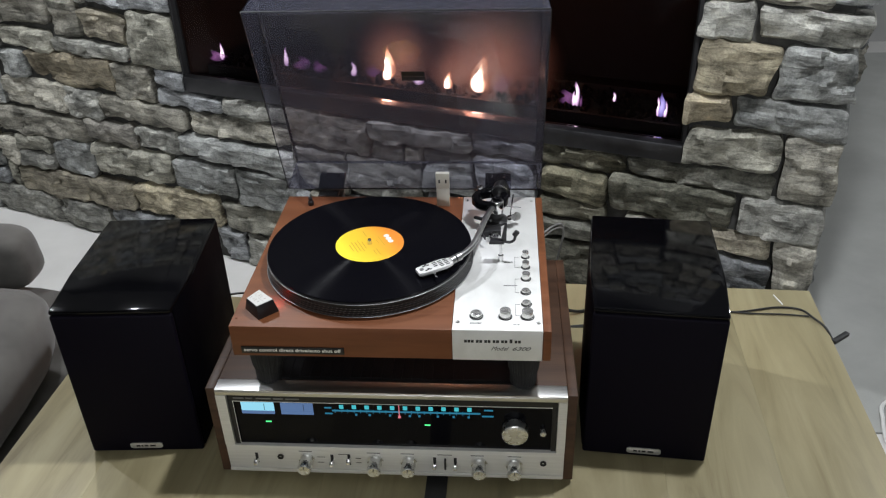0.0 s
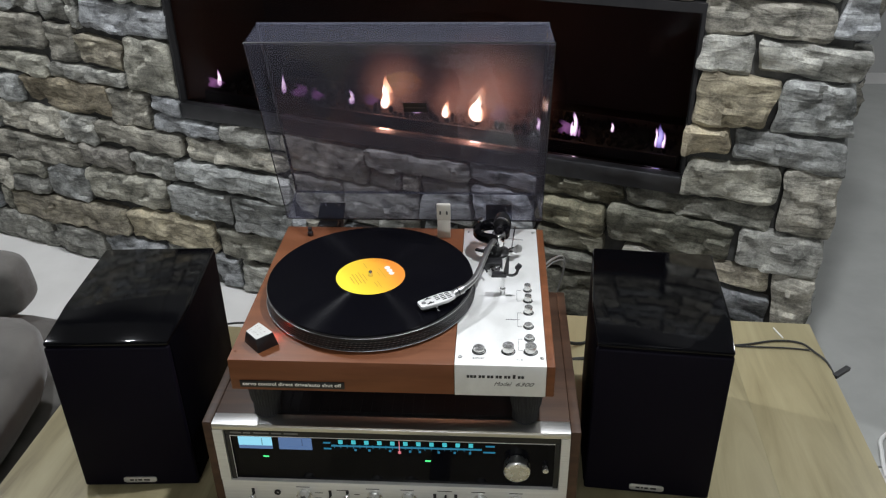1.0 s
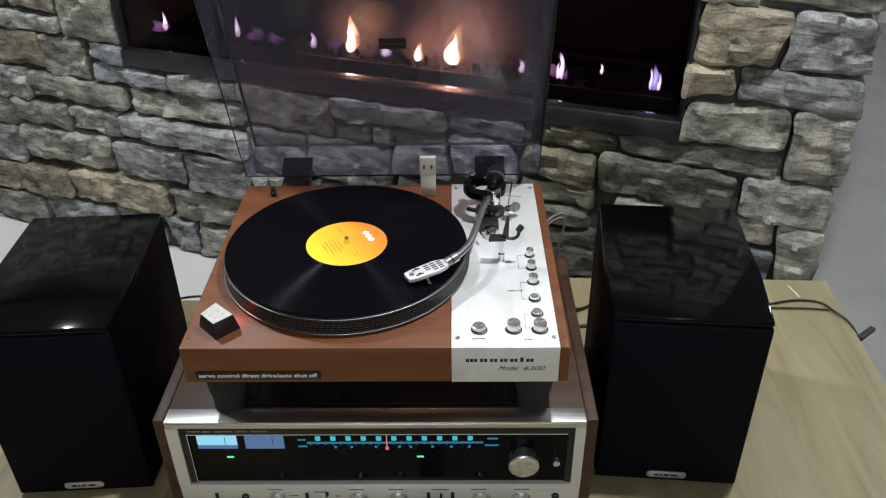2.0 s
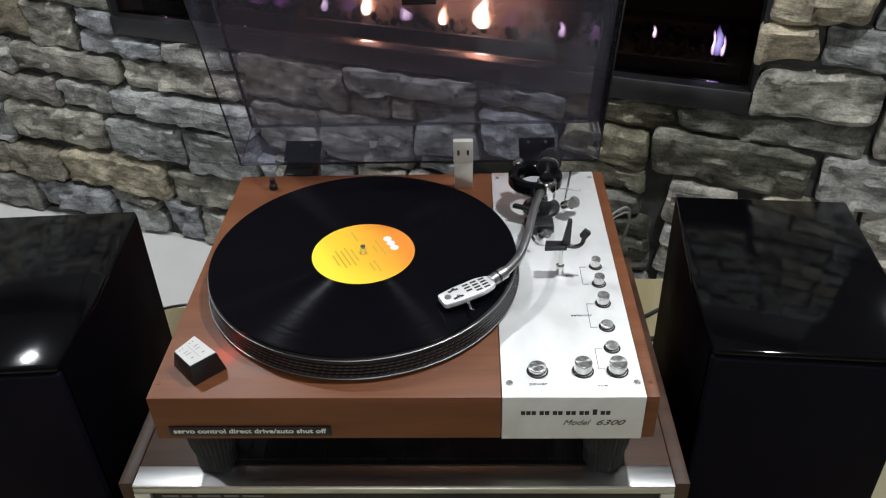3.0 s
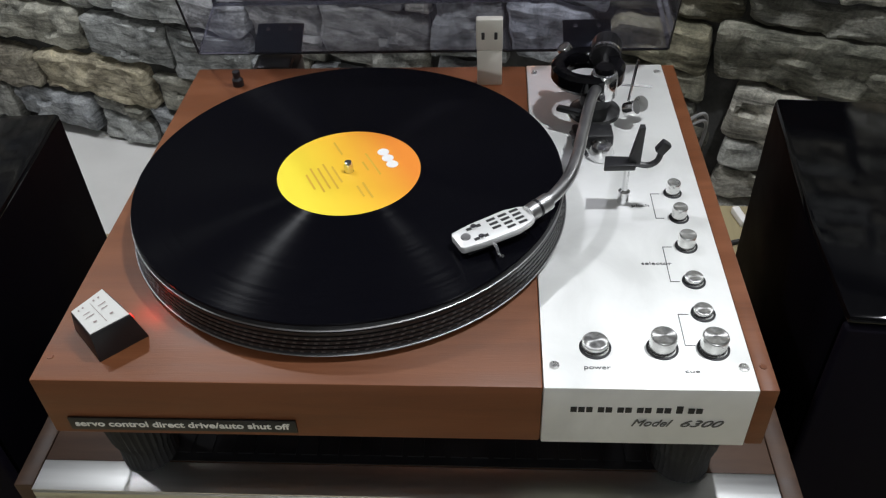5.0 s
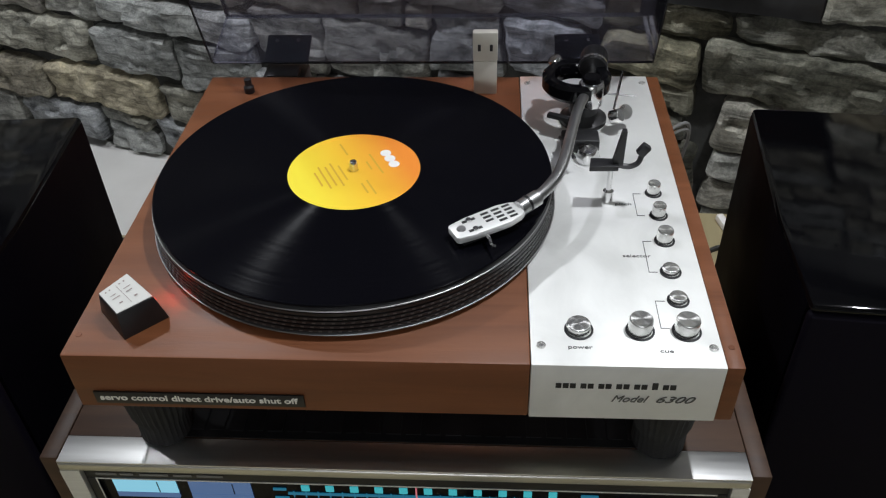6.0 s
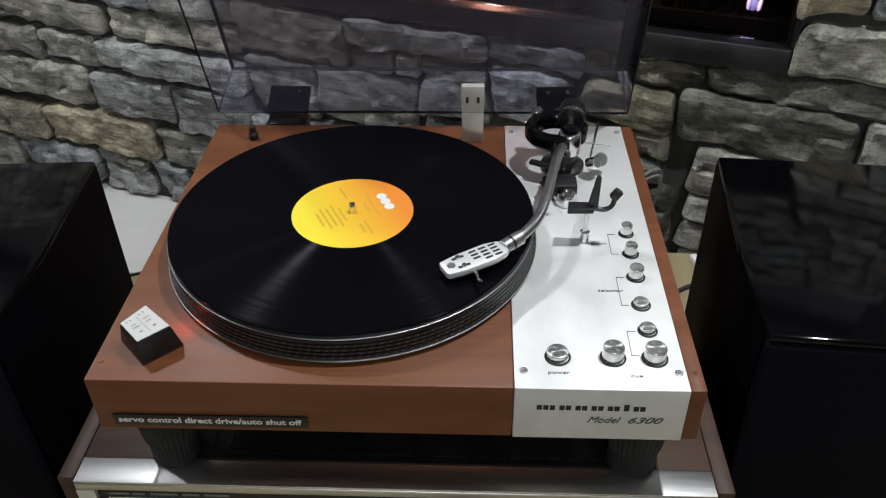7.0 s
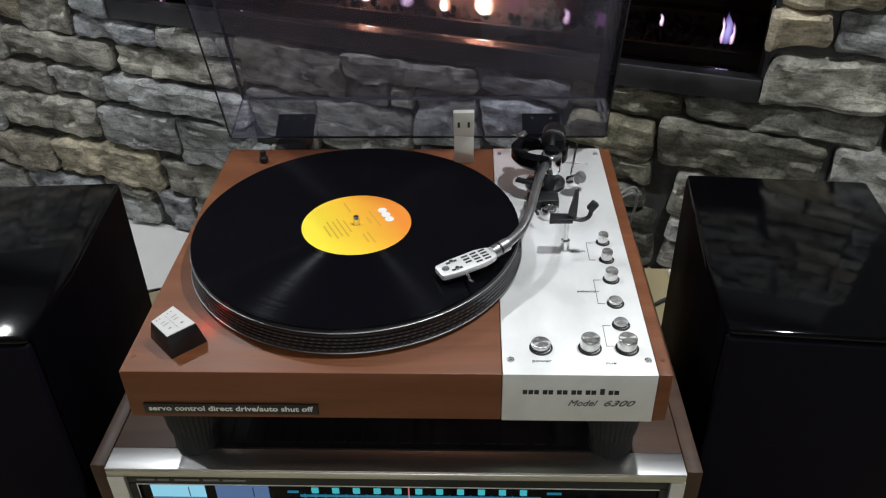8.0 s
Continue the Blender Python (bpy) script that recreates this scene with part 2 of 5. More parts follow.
M_WALNUT_DARK = varied(mat("case_veneer", rough=0.5, Specular_IOR_Level=0.3), [(0.25, (0.038, 0.020, 0.013)), (0.5, (0.068, 0.036, 0.022)), (0.75, (0.105, 0.057, 0.034))],
                       scale=(1.2, 14, 14), noise=3.0, bump=0.08, bump_scale=60, rough=(0.4, 0.55), distortion=0.7)
M_PANEL = varied(mat("satin_panel", rough=0.5, metal=0.35), [(0.3, (0.72, 0.725, 0.705)), (0.5, (0.80, 0.805, 0.785)), (0.7, (0.86, 0.865, 0.845))], noise=14, rough=(0.40, 0.6), distortion=0.8)
M_CHROME = mat("chrome", (0.78, 0.78, 0.78), 0.14, 1.0)
M_KNOB = varied(mat("spun_metal", rough=0.28, metal=0.92), [(0.3, (0.74, 0.74, 0.72)), (0.7, (0.86, 0.86, 0.84))], noise=80, rough=(0.2, 0.35))
M_BLACK = varied(mat("black_plastic", rough=0.4), [(0.3, (0.008, 0.008, 0.009)), (0.7, (0.016, 0.016, 0.018))], noise=40, rough=(0.3, 0.5))
M_RUBBER = varied(mat("rubber", rough=0.75), [(0.3, (0.007, 0.007, 0.007)), (0.7, (0.015, 0.015, 0.016))], noise=60)
M_WHITE = mat("white_label", (0.82, 0.82, 0.80), 0.6)
M_FABRIC = varied(mat("grey_fabric", rough=0.95, Sheen_Weight=0.3), [(0.3, (0.055, 0.052, 0.047)), (0.7, (0.105, 0.100, 0.091))], noise=14, bump=0.5, bump_scale=420)
M_INK = mat("black_ink", (0.02, 0.02, 0.02), 0.6)
M_PALE = mat("pale_print", (0.86, 0.84, 0.78), 0.6)


# ---------------------------------------------------------------- the room
TABLE = 0.47
room = 2.42


def structure(name, bm, material, label):
    ob = obj(name, bm, material, None, label, smooth=False, kind="structure")
    return ob


structure("floor", box(-3.2, 3.4, -3.4, 3.6, -0.1, 0.0), M_FLOOR, "pale smooth tiled floor around the table")
# thin grey sheet that gives the floor a darker tone here
structure("carpet", box(0.90, 3.3, 0.62, 3.4, 0.0, 0.006), M_GREY_SHEET, "flat grey carpet beside the chimney breast")
structure("ceiling", box(-3.2, 3.4, -3.4, 3.6, room, room + 0.1), M_PAINT, "plain painted ceiling")
structure("wall_west", box(-3.4, -3.2, -3.4, 3.6, 0, room), M_PAINT, "plain painted wall")
structure("wall_east", box(3.4, 3.6, -3.4, 3.6, 0, room), M_PAINT, "plain painted wall")
structure("wall_south", box(-3.2, 3.4, -3.6, -3.4, 0, room), M_PAINT, "plain painted wall")
structure("wall_back", box(-3.2, 3.4, 3.6, 3.8, 0, room), M_PAINT, "plain painted wall")

# the stone chimney breast: local x along its face (0 at its free corner), y into it
WALL = pose(0.88, 0.766, 0, 0, 0, -19.63)
FIRE_L, FIRE_R, FIRE_B, FIRE_T = -1.76, -0.332, 0.59, 1.02
DEEP = 0.62
breast = join(box(-3.6, FIRE_L, 0.036, DEEP, 0, room), box(FIRE_R, -0.04, 0.036, DEEP, 0, room),
              box(FIRE_L, FIRE_R, 0.036, DEEP, 0, FIRE_B - 0.008), box(FIRE_L, FIRE_R, 0.05, DEEP, FIRE_T, room))
wall_north = structure("wall_north", breast, M_MORTAR, "chimney breast of grey split stones with dark joints")
wall_north.matrix_world = WALL

# ---------------------------------------------------------------- fireplace insert
M_BAND = varied(mat("dark_steel_trim", rough=0.35, metal=0.9), [(0.3, (0.045, 0.045, 0.048)), (0.7, (0.075, 0.075, 0.08))], noise=16, rough=(0.34, 0.5))
M_EMBER = varied(mat("crushed_glass", rough=0.85, Specular_IOR_Level=0.1), [(0.3, (0.002, 0.0018, 0.0025)), (0.7, (0.006, 0.005, 0.006))], noise=60)


def fire_glow(name, inner, outer, strength, power):
    """Glowing gas: brightest in the heart of the tongue, thinning to nothing at its outline."""
    m = bpy.data.materials.new(name)
    m.use_nodes = True
    nt = m.node_tree
    for n in list(nt.nodes):
        nt.nodes.remove(n)
    out, tr, em = nt.nodes.new("ShaderNodeOutputMaterial"), nt.nodes.new("ShaderNodeBsdfTransparent"), nt.nodes.new("ShaderNodeEmission")
    tc = nt.nodes.new("ShaderNodeTexCoord")
    mp = nt.nodes.new("ShaderNodeMapping")
    mp.inputs["Location"].default_value = (-1.0, 0.0, -0.72)
    mp.inputs["Scale"].default_value = (2.0, 0.0, 1.75)
    ln = nt.nodes.new("ShaderNodeVectorMath")
    ln.operation = "LENGTH"
    sub = nt.nodes.new("ShaderNodeMath")
    sub.operation, sub.use_clamp = "SUBTRACT", True
    sub.inputs[0].default_value = 1.0
    pw = nt.nodes.new("ShaderNodeMath")
    pw.operation = "POWER"
    pw.inputs[1].default_value = power
    rp = nt.nodes.new("ShaderNodeValToRGB")
    rp.color_ramp.elements[0].color, rp.color_ramp.elements[1].color = (*outer, 1), (*inner, 1)
    rp.color_ramp.elements[1].position = 0.7
    mx = nt.nodes.new("ShaderNodeMixShader")
    em.inputs["Strength"].default_value = strength
    link(m, tc.outputs["Generated"], mp.inputs["Vector"])
    link(m, mp.outputs["Vector"], ln.inputs[0])
    link(m, ln.outputs["Value"], sub.inputs[1])
    link(m, sub.outputs[0], pw.inputs[0])
    link(m, sub.outputs[0], rp.inputs["Fac"])
    link(m, rp.outputs["Color"], em.inputs["Color"])
    link(m, pw.outputs[0], mx.inputs["Fac"])
    link(m, tr.outputs[0], mx.inputs[1])
    link(m, em.outputs[0], mx.inputs[2])
    link(m, mx.outputs[0], out.inputs["Surface"])
    return m


M_FLAME_HOT = fire_glow("flame_orange", (1.0, 0.62, 0.34), (1.0, 0.28, 0.08), 14.0, 1.3)
# halo shells paint the lens glare round the flames, not burning gas
M_FLAME_HALO = fire_glow("flame_halo", (1.0, 0.45, 0.25), (0.9, 0.28, 0.18), 1.5, 2.6)
M_FLAME_CORE = fire_glow("flame_core", (1.0, 0.85, 0.66), (1.0, 0.6, 0.3), 30.0, 0.8)
M_FLAME_WHITE = fire_glow("flame_pale", (1.0, 0.80, 0.85), (0.55, 0.25, 0.65), 5.0, 1.3)
M_FLAME_BLUE = fire_glow("flame_violet", (0.55, 0.50, 1.0), (0.25, 0.15, 0.70), 2.6, 1.2)
M_PURPLE_GLOW = fire_glow("flame_purple", (0.62, 0.25, 0.60), (0.35, 0.12, 0.40), 0.8, 1.4)


def flame(height, width, seed):
    """A ragged tongue of fire that leans, wavers and narrows to a tip."""
    r = random.Random(seed)
    lean, sway, kink = r.uniform(-0.45, 0.45), r.uniform(0, 6), r.uniform(0.2, 0.4)
    prof = [(0.0, 0.0), (0.6, 0.05), (0.95, 0.16), (1.0, 0.26), (0.82, 0.38), (0.58, 0.50), (0.42, 0.62), (0.30, 0.74), (0.17, 0.87), (0.0, 1.0)]
    bm = lathe([(a * width / 2, b * height) for a, b in prof], 14)
    for v in bm.verts:
        k = v.co.z / height
        ang = math.atan2(v.co.y, v.co.x)
        f = 1 + 0.28 * math.sin(2 * ang + sway + 4 * k) * k
        v.co.x, v.co.y = v.co.x * f, v.co.y * f * 0.6
        v.co.x += lean * width * k * k + kink * width * math.sin(7 * k + sway) * k
        v.co.z *= 1 - 0.10 * math.sin(ang + sway) * k
    return bm


fire = thing("gas_fireplace", (0.88, 0.766, 0), "black built-in gas fireplace burning low in the stone breast", "fireplace", turn=-19.63)
L, R, Bz, Tz = FIRE_L, FIRE_R, FIRE_B, FIRE_T
# tinted pane, added to keep the firebox interior dark
M_FIRE_GLASS = bpy.data.materials.new("fire_glass")
M_FIRE_GLASS.use_nodes = True
for n in list(M_FIRE_GLASS.node_tree.nodes):
    M_FIRE_GLASS.node_tree.nodes.remove(n)
go, gt = node(M_FIRE_GLASS, "ShaderNodeOutputMaterial"), node(M_FIRE_GLASS, "ShaderNodeBsdfTransparent", Color=(0.66, 0.64, 0.68, 1))
gg, gf, gm = node(M_FIRE_GLASS, "ShaderNodeBsdfGlossy", Roughness=0.03), node(M_FIRE_GLASS, "ShaderNodeFresnel", IOR=1.15), node(M_FIRE_GLASS, "ShaderNodeMixShader")
link(M_FIRE_GLASS, gf.outputs[0], gm.inputs[0])
link(M_FIRE_GLASS, gt.outputs[0], gm.inputs[1])
link(M_FIRE_GLASS, gg.outputs[0], gm.inputs[2])
link(M_FIRE_GLASS, gm.outputs[0], go.inputs[0])
part("glass", box(L + 0.007, R - 0.007, 0.030, 0.034, Bz + 0.039, Tz - 0.021), M_FIRE_GLASS, fire, "smoked heat-proof glass")
lining = join(box(L, R, 0.46, 0.48, Bz, Tz), box(L, L + 0.012, 0.03, 0.46, Bz, Tz), box(R - 0.012, R, 0.03, 0.46, Bz, Tz),
              box(L + 0.012, R - 0.012, 0.03, 0.46, Bz, Bz + 0.012), box(L + 0.012, R - 0.012, 0.03, 0.46, Tz - 0.012, Tz))
part("lining", lining, M_SOOT, fire, "sooty black steel lining")
part("sill", box(L + 0.002, R - 0.002, 0.004, 0.045, Bz - 0.006, Bz + 0.038, 0.003), M_BAND, fire, "dark grey steel sill strip")
part("frame", join(box(L - 0.002, L + 0.006, 0.012, 0.045, Bz + 0.04, Tz), box(R - 0.006, R + 0.002, 0.012, 0.045, Bz + 0.04, Tz),
                   box(L + 0.006, R - 0.006, 0.012, 0.045, Tz - 0.02, Tz)), M_SOOT, fire)
part("burner_tray", join(box(L + 0.03, R - 0.03, 0.09, 0.10, Bz + 0.012, Bz + 0.05), box(L + 0.03, R - 0.03, 0.30, 0.31, Bz + 0.012, Bz + 0.05),
                         box(L + 0.03, R - 0.03, 0.10, 0.30, Bz + 0.012, Bz + 0.022)), M_SOOT, fire)
chips = bmesh.new()
for i in range(420):
    s = rnd.uniform(0.008, 0.02)
    m = pose(rnd.uniform(L + 0.05, R - 0.05), rnd.uniform(0.115, 0.285), Bz + 0.03 + rnd.uniform(0, 0.022), rnd.uniform(0, 360), rnd.uniform(0, 360), rnd.uniform(0, 360)) @ Matrix.Diagonal((s, s * 0.7, s * 0.6, 1))
    bmesh.ops.create_icosphere(chips, subdivisions=1, radius=0.8, matrix=m)
tagged(obj("crushed_glass", chips, M_EMBER, fire, smooth=False), "dark crushed glass bed", kind="stuff")
bz = Bz + 0.05
# wide "p" entries are glowing shells that paint light on the glass bed
FLAMES = [(-1.72, 0.15, 0.052, 0.018, "w"), (-1.725, 0.14, 0.035, 0.06, "p"), (-1.50, 0.16, 0.065, 0.018, "w"), (-1.44, 0.16, 0.040, 0.07, "p"), (-1.38, 0.15, 0.045, 0.05, "p"),
          (-1.27, 0.15, 0.045, 0.022, "w"), (-1.165, 0.16, 0.095, 0.040, "o"), (-1.21, 0.17, 0.04, 0.07, "p"), (-1.07, 0.15, 0.036, 0.034, "w"), (-0.98, 0.15, 0.055, 0.030, "o"),
          (-0.89, 0.16, 0.125, 0.062, "o"), (-0.905, 0.17, 0.07, 0.04, "o"), (-0.84, 0.18, 0.05, 0.07, "p"), (-0.72, 0.15, 0.036, 0.020, "w"), (-0.622, 0.14, 0.070, 0.016, "w"), (-0.632, 0.14, 0.045, 0.012, "w"), (-0.612, 0.14, 0.035, 0.010, "p"), (-0.650, 0.15, 0.040, 0.05, "p"),
          (-0.54, 0.20, 0.028, 0.011, "w"), (-0.412, 0.14, 0.060, 0.024, "v"), (-0.402, 0.14, 0.042, 0.011, "w"), (-0.419, 0.14, 0.055, 0.009, "w")]
for i, (x, y, h, w, c) in enumerate(FLAMES):
    f = part("flame", flame(h, w, i), {"w": M_FLAME_WHITE, "o": M_FLAME_HOT, "p": M_PURPLE_GLOW, "v": M_FLAME_BLUE}[c], fire,
             {"w": "pale violet flame", "o": "bright orange flame", "p": "faint purple flame", "v": "blue violet flame"}[c])
    f.location = (x, y, bz - 0.004)
    if c == "o":
        core = part("flame_core", flame(h * 0.72, w * 0.7, i), M_FLAME_CORE, f, "white-hot flame core")
        core.location = (0, -w * 0.3, 0.002)
        # added glowing shell in place of lens bloom
        halo = part("halo", moved(lathe([(math.sin(k * math.pi / 16) * w * 3.6, h * 1.5 - math.cos(k * math.pi / 16) * h * 1.5) for k in range(17)], 32), Matrix.Diagonal((1, 0.3, 1, 1))), M_FLAME_HALO, f, "dim orange glow of hot gas")
        halo.location = (0, 0.05, -h * 0.8)
lamp("firelight", "POINT", 6.5, tuple(WALL @ Vector((-0.89, 0.13, bz + 0.06))), (1.0, 0.42, 0.2), 0.03)
lamp("firelight", "POINT", 2.2, tuple(WALL @ Vector((-1.165, 0.13, bz + 0.05))), (1.0, 0.42, 0.2), 0.02)

# ---------------------------------------------------------------- table
table = thing("table", (0.055, 0.0, 0), "low pale oak plank table in front of the stone breast", "table", turn=-2.5)
xs = [-0.70, -0.535, -0.36, -0.175, 0.0, 0.18, 0.35, 0.525, 0.695]
BACK = [0.455, 0.462, 0.47, 0.515, 0.54, 0.556, 0.566, 0.562]
for i in range(8):
    b = box(xs[i] + 0.00005, xs[i + 1] - 0.00005, -0.62, BACK[i], TABLE - 0.042 - 0.0003 * (i % 3), TABLE, 0.0003)
    part("plank", b, M_OAK, table)
for x in (-0.60, 0.60):
    for y in (-0.54, 0.38):
        part("leg", box(x - 0.04, x + 0.04, y - 0.04, y + 0.04, 0, TABLE - 0.043, 0.004), M_OAK, table)

# ---------------------------------------------------------------- loudspeakers
M_BADGE = mat("badge_silver", (0.66, 0.66, 0.66), 0.35, 0.7)


def loudspeaker(at, turn, w, label):
    sp = thing("bookshelf_speaker", at, label, "speaker", "pair of speakers", turn)
    h, d = 0.28, 0.272
    outline = [(-w / 2, 0.010), (w / 2, 0.010), (w / 2 + 0.005, 0.10), (w / 2 + 0.002, d), (-w / 2 - 0.002, d), (-w / 2 - 0.005, 0.10)]
    part("cabinet", prism(outline, 0.003, h - 0.004, 0.004), M_SATIN_BLACK, sp, "satin black cabinet")
    lip = [(-w / 2 + 0.001, 0.0015), (w / 2 - 0.001, 0.0015)] + [(x * 0.997, y) for x, y in outline[2:]]
    part("top_panel", prism(lip, h - 0.0085, h, 0.0045), M_GLOSS_BLACK, sp, "piano-black lacquered top")
    g = box(-w / 2 + 0.001, w / 2 - 0.001, 0.0, 0.0095, 0.002, h - 0.0088, 0.004, 3)
    part("grille", g, M_GRILLE, sp, "black cloth grille")
    plate = part("name_plate", prism([(x * 0.026, y * 0.0055) for x, y in [(-1, -0.6), (-0.85, -1), (0.85, -1), (1, -0.6), (1, 0.6), (0.85, 1), (-0.85, 1), (-1, 0.6)]], 0, 0.0025, 0.0006), M_BADGE, sp, "small silver maker's plate")
    plate.matrix_local = pose(0, 0.0, 0.016, 90, 0, 0)
    part("bar", join(*[box(x, x + l, -0.0016, 0.0016, 0.0025, 0.0028) for x, l in ((-0.016, 0.006), (-0.008, 0.003), (-0.003, 0.006), (0.006, 0.009))]), M_INK, plate)
    for x in (-w / 2 + 0.02, w / 2 - 0.02):
        for y in (0.03, d - 0.03):
            part("foot", lathe([(0, 0), (0.008, 0), (0.008, 0.003), (0, 0.003)], 12, (x, y, 0)), M_RUBBER, sp)
    part("port", lathe([(0.030, 0), (0.034, 0), (0.034, 0.004), (0.030, 0.004), (0.030, 0)], 24, (0, d, 0.2), "y"), M_RUBBER, sp)
    return sp


loudspeaker((-0.413, 0.044, TABLE), 3.5, 0.182, "gloss black bookshelf speaker standing on the table beside the sofa")
loudspeaker((0.377, 0.060, TABLE), -5, 0.19, "gloss black bookshelf speaker standing near the table's open end")

# ---------------------------------------------------------------- receiver
M_DIAL_BLACK = mat("dial_glass", (0.003, 0.003, 0.005), 0.12, Specular_IOR_Level=0.12)
M_CYAN = glow("dial_cyan", (0.07, 0.62, 0.70), 0.8)
M_CYAN_LINE = glow("dial_line", (0.03, 0.30, 0.50), 0.55)
M_METER_LIT = glow("meter_lit", (0.30, 0.72, 0.92), 1.0)
M_METER_DIM = glow("meter_dim", (0.17, 0.32, 0.66), 0.50)
M_GREEN = glow("green_lamp", (0.1, 0.95, 0.3), 1.2)
M_NEEDLE = glow("needle", (1.0, 0.25, 0.3), 0.7)
M_TRIM = varied(mat("receiver_trim", rough=0.36, metal=1.0), [(0.3, (0.66, 0.65, 0.62)), (0.7, (0.76, 0.75, 0.72))], scale=(2, 50, 50), noise=6, rough=(0.32, 0.42))
M_STRIP = varied(mat("aluminium_strip", rough=0.36, metal=1.0), [(0.3, (0.88, 0.88, 0.87)), (0.7, (0.94, 0.94, 0.93))], scale=(2, 50, 50), noise=6, rough=(0.33, 0.39))
M_FACE = varied(mat("receiver_face", rough=0.4, metal=0.30), [(0.3, (0.70, 0.695, 0.660)), (0.7, (0.80, 0.795, 0.760))], scale=(2, 50, 50), noise=6, rough=(0.32, 0.45))
rc = thing("stereo_receiver", (0, 0, TABLE), "vintage silver-faced stereo receiver in a walnut case with lit dial", "receiver")
x0, x1, zt = -0.2755, 0.263, 0.176
part("side_panel", box(x0, x0 + 0.014, 0.001, 0.36, 0.010, zt, 0.0012), M_WALNUT_DARK, rc, "dark walnut veneer side")
part("side_panel", box(x1 - 0.014, x1, 0.001, 0.36, 0.010, zt, 0.0012), M_WALNUT_DARK, rc, "dark walnut veneer side")
part("top_panel", box(x0 + 0.0142, x1 - 0.0142, 0.0225, 0.36, zt - 0.012, zt - 0.0004, 0.0008), M_WALNUT_DARK, rc, "dark walnut veneer top")
# added black sheet and ribs paint the shade under the turntable
vent = part("vent", box(-0.205, 0.198, 0.0235, 0.33, zt - 0.0003, zt + 0.0006), M_BLACK, rc, "black slotted metal vent")
for i in range(26):
    part("slat", box(-0.198 + i * 0.0151, -0.198 + i * 0.0151 + 0.011, 0.03, 0.325, zt + 0.0007, zt + 0.0016), M_BLACK, vent)
part("chassis", box(x0 + 0.015, x1 - 0.015, 0.023, 0.345, 0.012, zt - 0.013), M_BLACK, rc)
# face plate with the dial opening cut through
fx0, fx1 = x0 + 0.0145, x1 - 0.0145
dz0, dz1, dx0, dx1 = 0.068, 0.166, -0.246, 0.236
face = join(box(fx0, fx1, -0.003, 0.022, 0.016, dz0, 0.0015),
            box(fx0, dx0, -0.003, 0.022, dz0 + 0.0001, dz1 - 0.0001), box(dx1, fx1, -0.003, 0.022, dz0 + 0.0001, dz1 - 0.0001))
plate = part("face_plate", face, M_FACE, rc, "brushed silver face plate")
part("top_rail", box(fx0, fx1, -0.003, 0.022, dz1, zt - 0.0016, 0.0016, 3), M_TRIM, rc, "polished silver top rail")
part("top_strip", box(fx0, fx1, -0.0022, 0.0222, zt - 0.0014, zt, 0.0004), M_STRIP, rc, "pale satin aluminium strip along the top edge")
part("lower_lip", box(fx0 + 0.0005, fx1 - 0.0005, -0.0055, -0.0032, 0.016, 0.0225, 0.001), M_FACE, rc)
window = part("dial_window", box(dx0 + 0.0006, dx1 - 0.0006, 0.003, 0.006, dz0 + 0.0006, dz1 - 0.0006), M_DIAL_BLACK, rc, "black dial window")
part("dial_bezel", join(box(dx0 + 0.0006, dx1 - 0.0006, 0.0, 0.0028, dz1 - 0.0115, dz1 - 0.0006, 0.0008), box(dx0 + 0.0006, dx0 + 0.008, 0.0, 0.0028, dz0 + 0.0006, dz1 - 0.012, 0.0006),
                        box(dx1 - 0.008, dx1 - 0.0006, 0.0, 0.0028, dz0 + 0.0006, dz1 - 0.012, 0.0006)), M_BLACK, rc)
part("bezel_line", join(box(dx0 + 0.008, dx1 - 0.008, -0.0003, 0.0003, dz1 - 0.0130, dz1 - 0.0121), box(dx0 + 0.0082, dx0 + 0.0088, -0.0003, 0.0003, dz0 + 0.003, dz1 - 0.0132)), M_PALE, rc)
part("bar", join(*[box(x, x + l, -0.0006, -0.0001, dz1 - 0.0075, dz1 - 0.0050) for x, l in ((-0.236, 0.016), (-0.217, 0.010), (-0.202, 0.022), (-0.176, 0.014), (-0.158, 0.02))]), mat("grey_print", (0.20, 0.20, 0.19), 0.6), rc, "unreadable maker's line")
for xa, xb, m, l in ((-0.227, -0.178, M_METER_LIT, "bright cyan lit meter"), (-0.168, -0.120, M_METER_DIM, "dim blue lit meter")):
    meter = part("meter", box(xa, xb, 0.0016, 0.0028, 0.1345, 0.1500), m, rc, l)
    part("meter_shade", box(xa, xb, 0.0013, 0.0028, 0.1285, 0.1340), M_METER_DIM, meter)
    part("needle", box((xa + xb) / 2 + 0.010, (xa + xb) / 2 + 0.0106, 0.0008, 0.0014, 0.136, 0.1485), M_INK, meter)
for i in range(11):
    part("dial_mark", box(-0.081 + i * 0.0187, -0.081 + i * 0.0187 + 0.0062, 0.0016, 0.0028, 0.1415, 0.1480), M_CYAN, rc)
for i, x in enumerate((-0.057, -0.037, -0.007, 0.022, 0.036, 0.063, 0.086, 0.108)):
    part("dial_tick", box(x - 0.0016, x + 0.0016, 0.0016, 0.0028, 0.1285, 0.1318), M_CYAN_LINE, rc)
part("dial_line", join(box(-0.092, 0.125, 0.0018, 0.0028, 0.1360, 0.1385), *[box(-0.088 + i * 0.00935, -0.0872 + i * 0.00935, 0.0015, 0.0028, 0.1335, 0.1398) for i in range(22)]), M_CYAN_LINE, rc, "glowing blue dial scale")
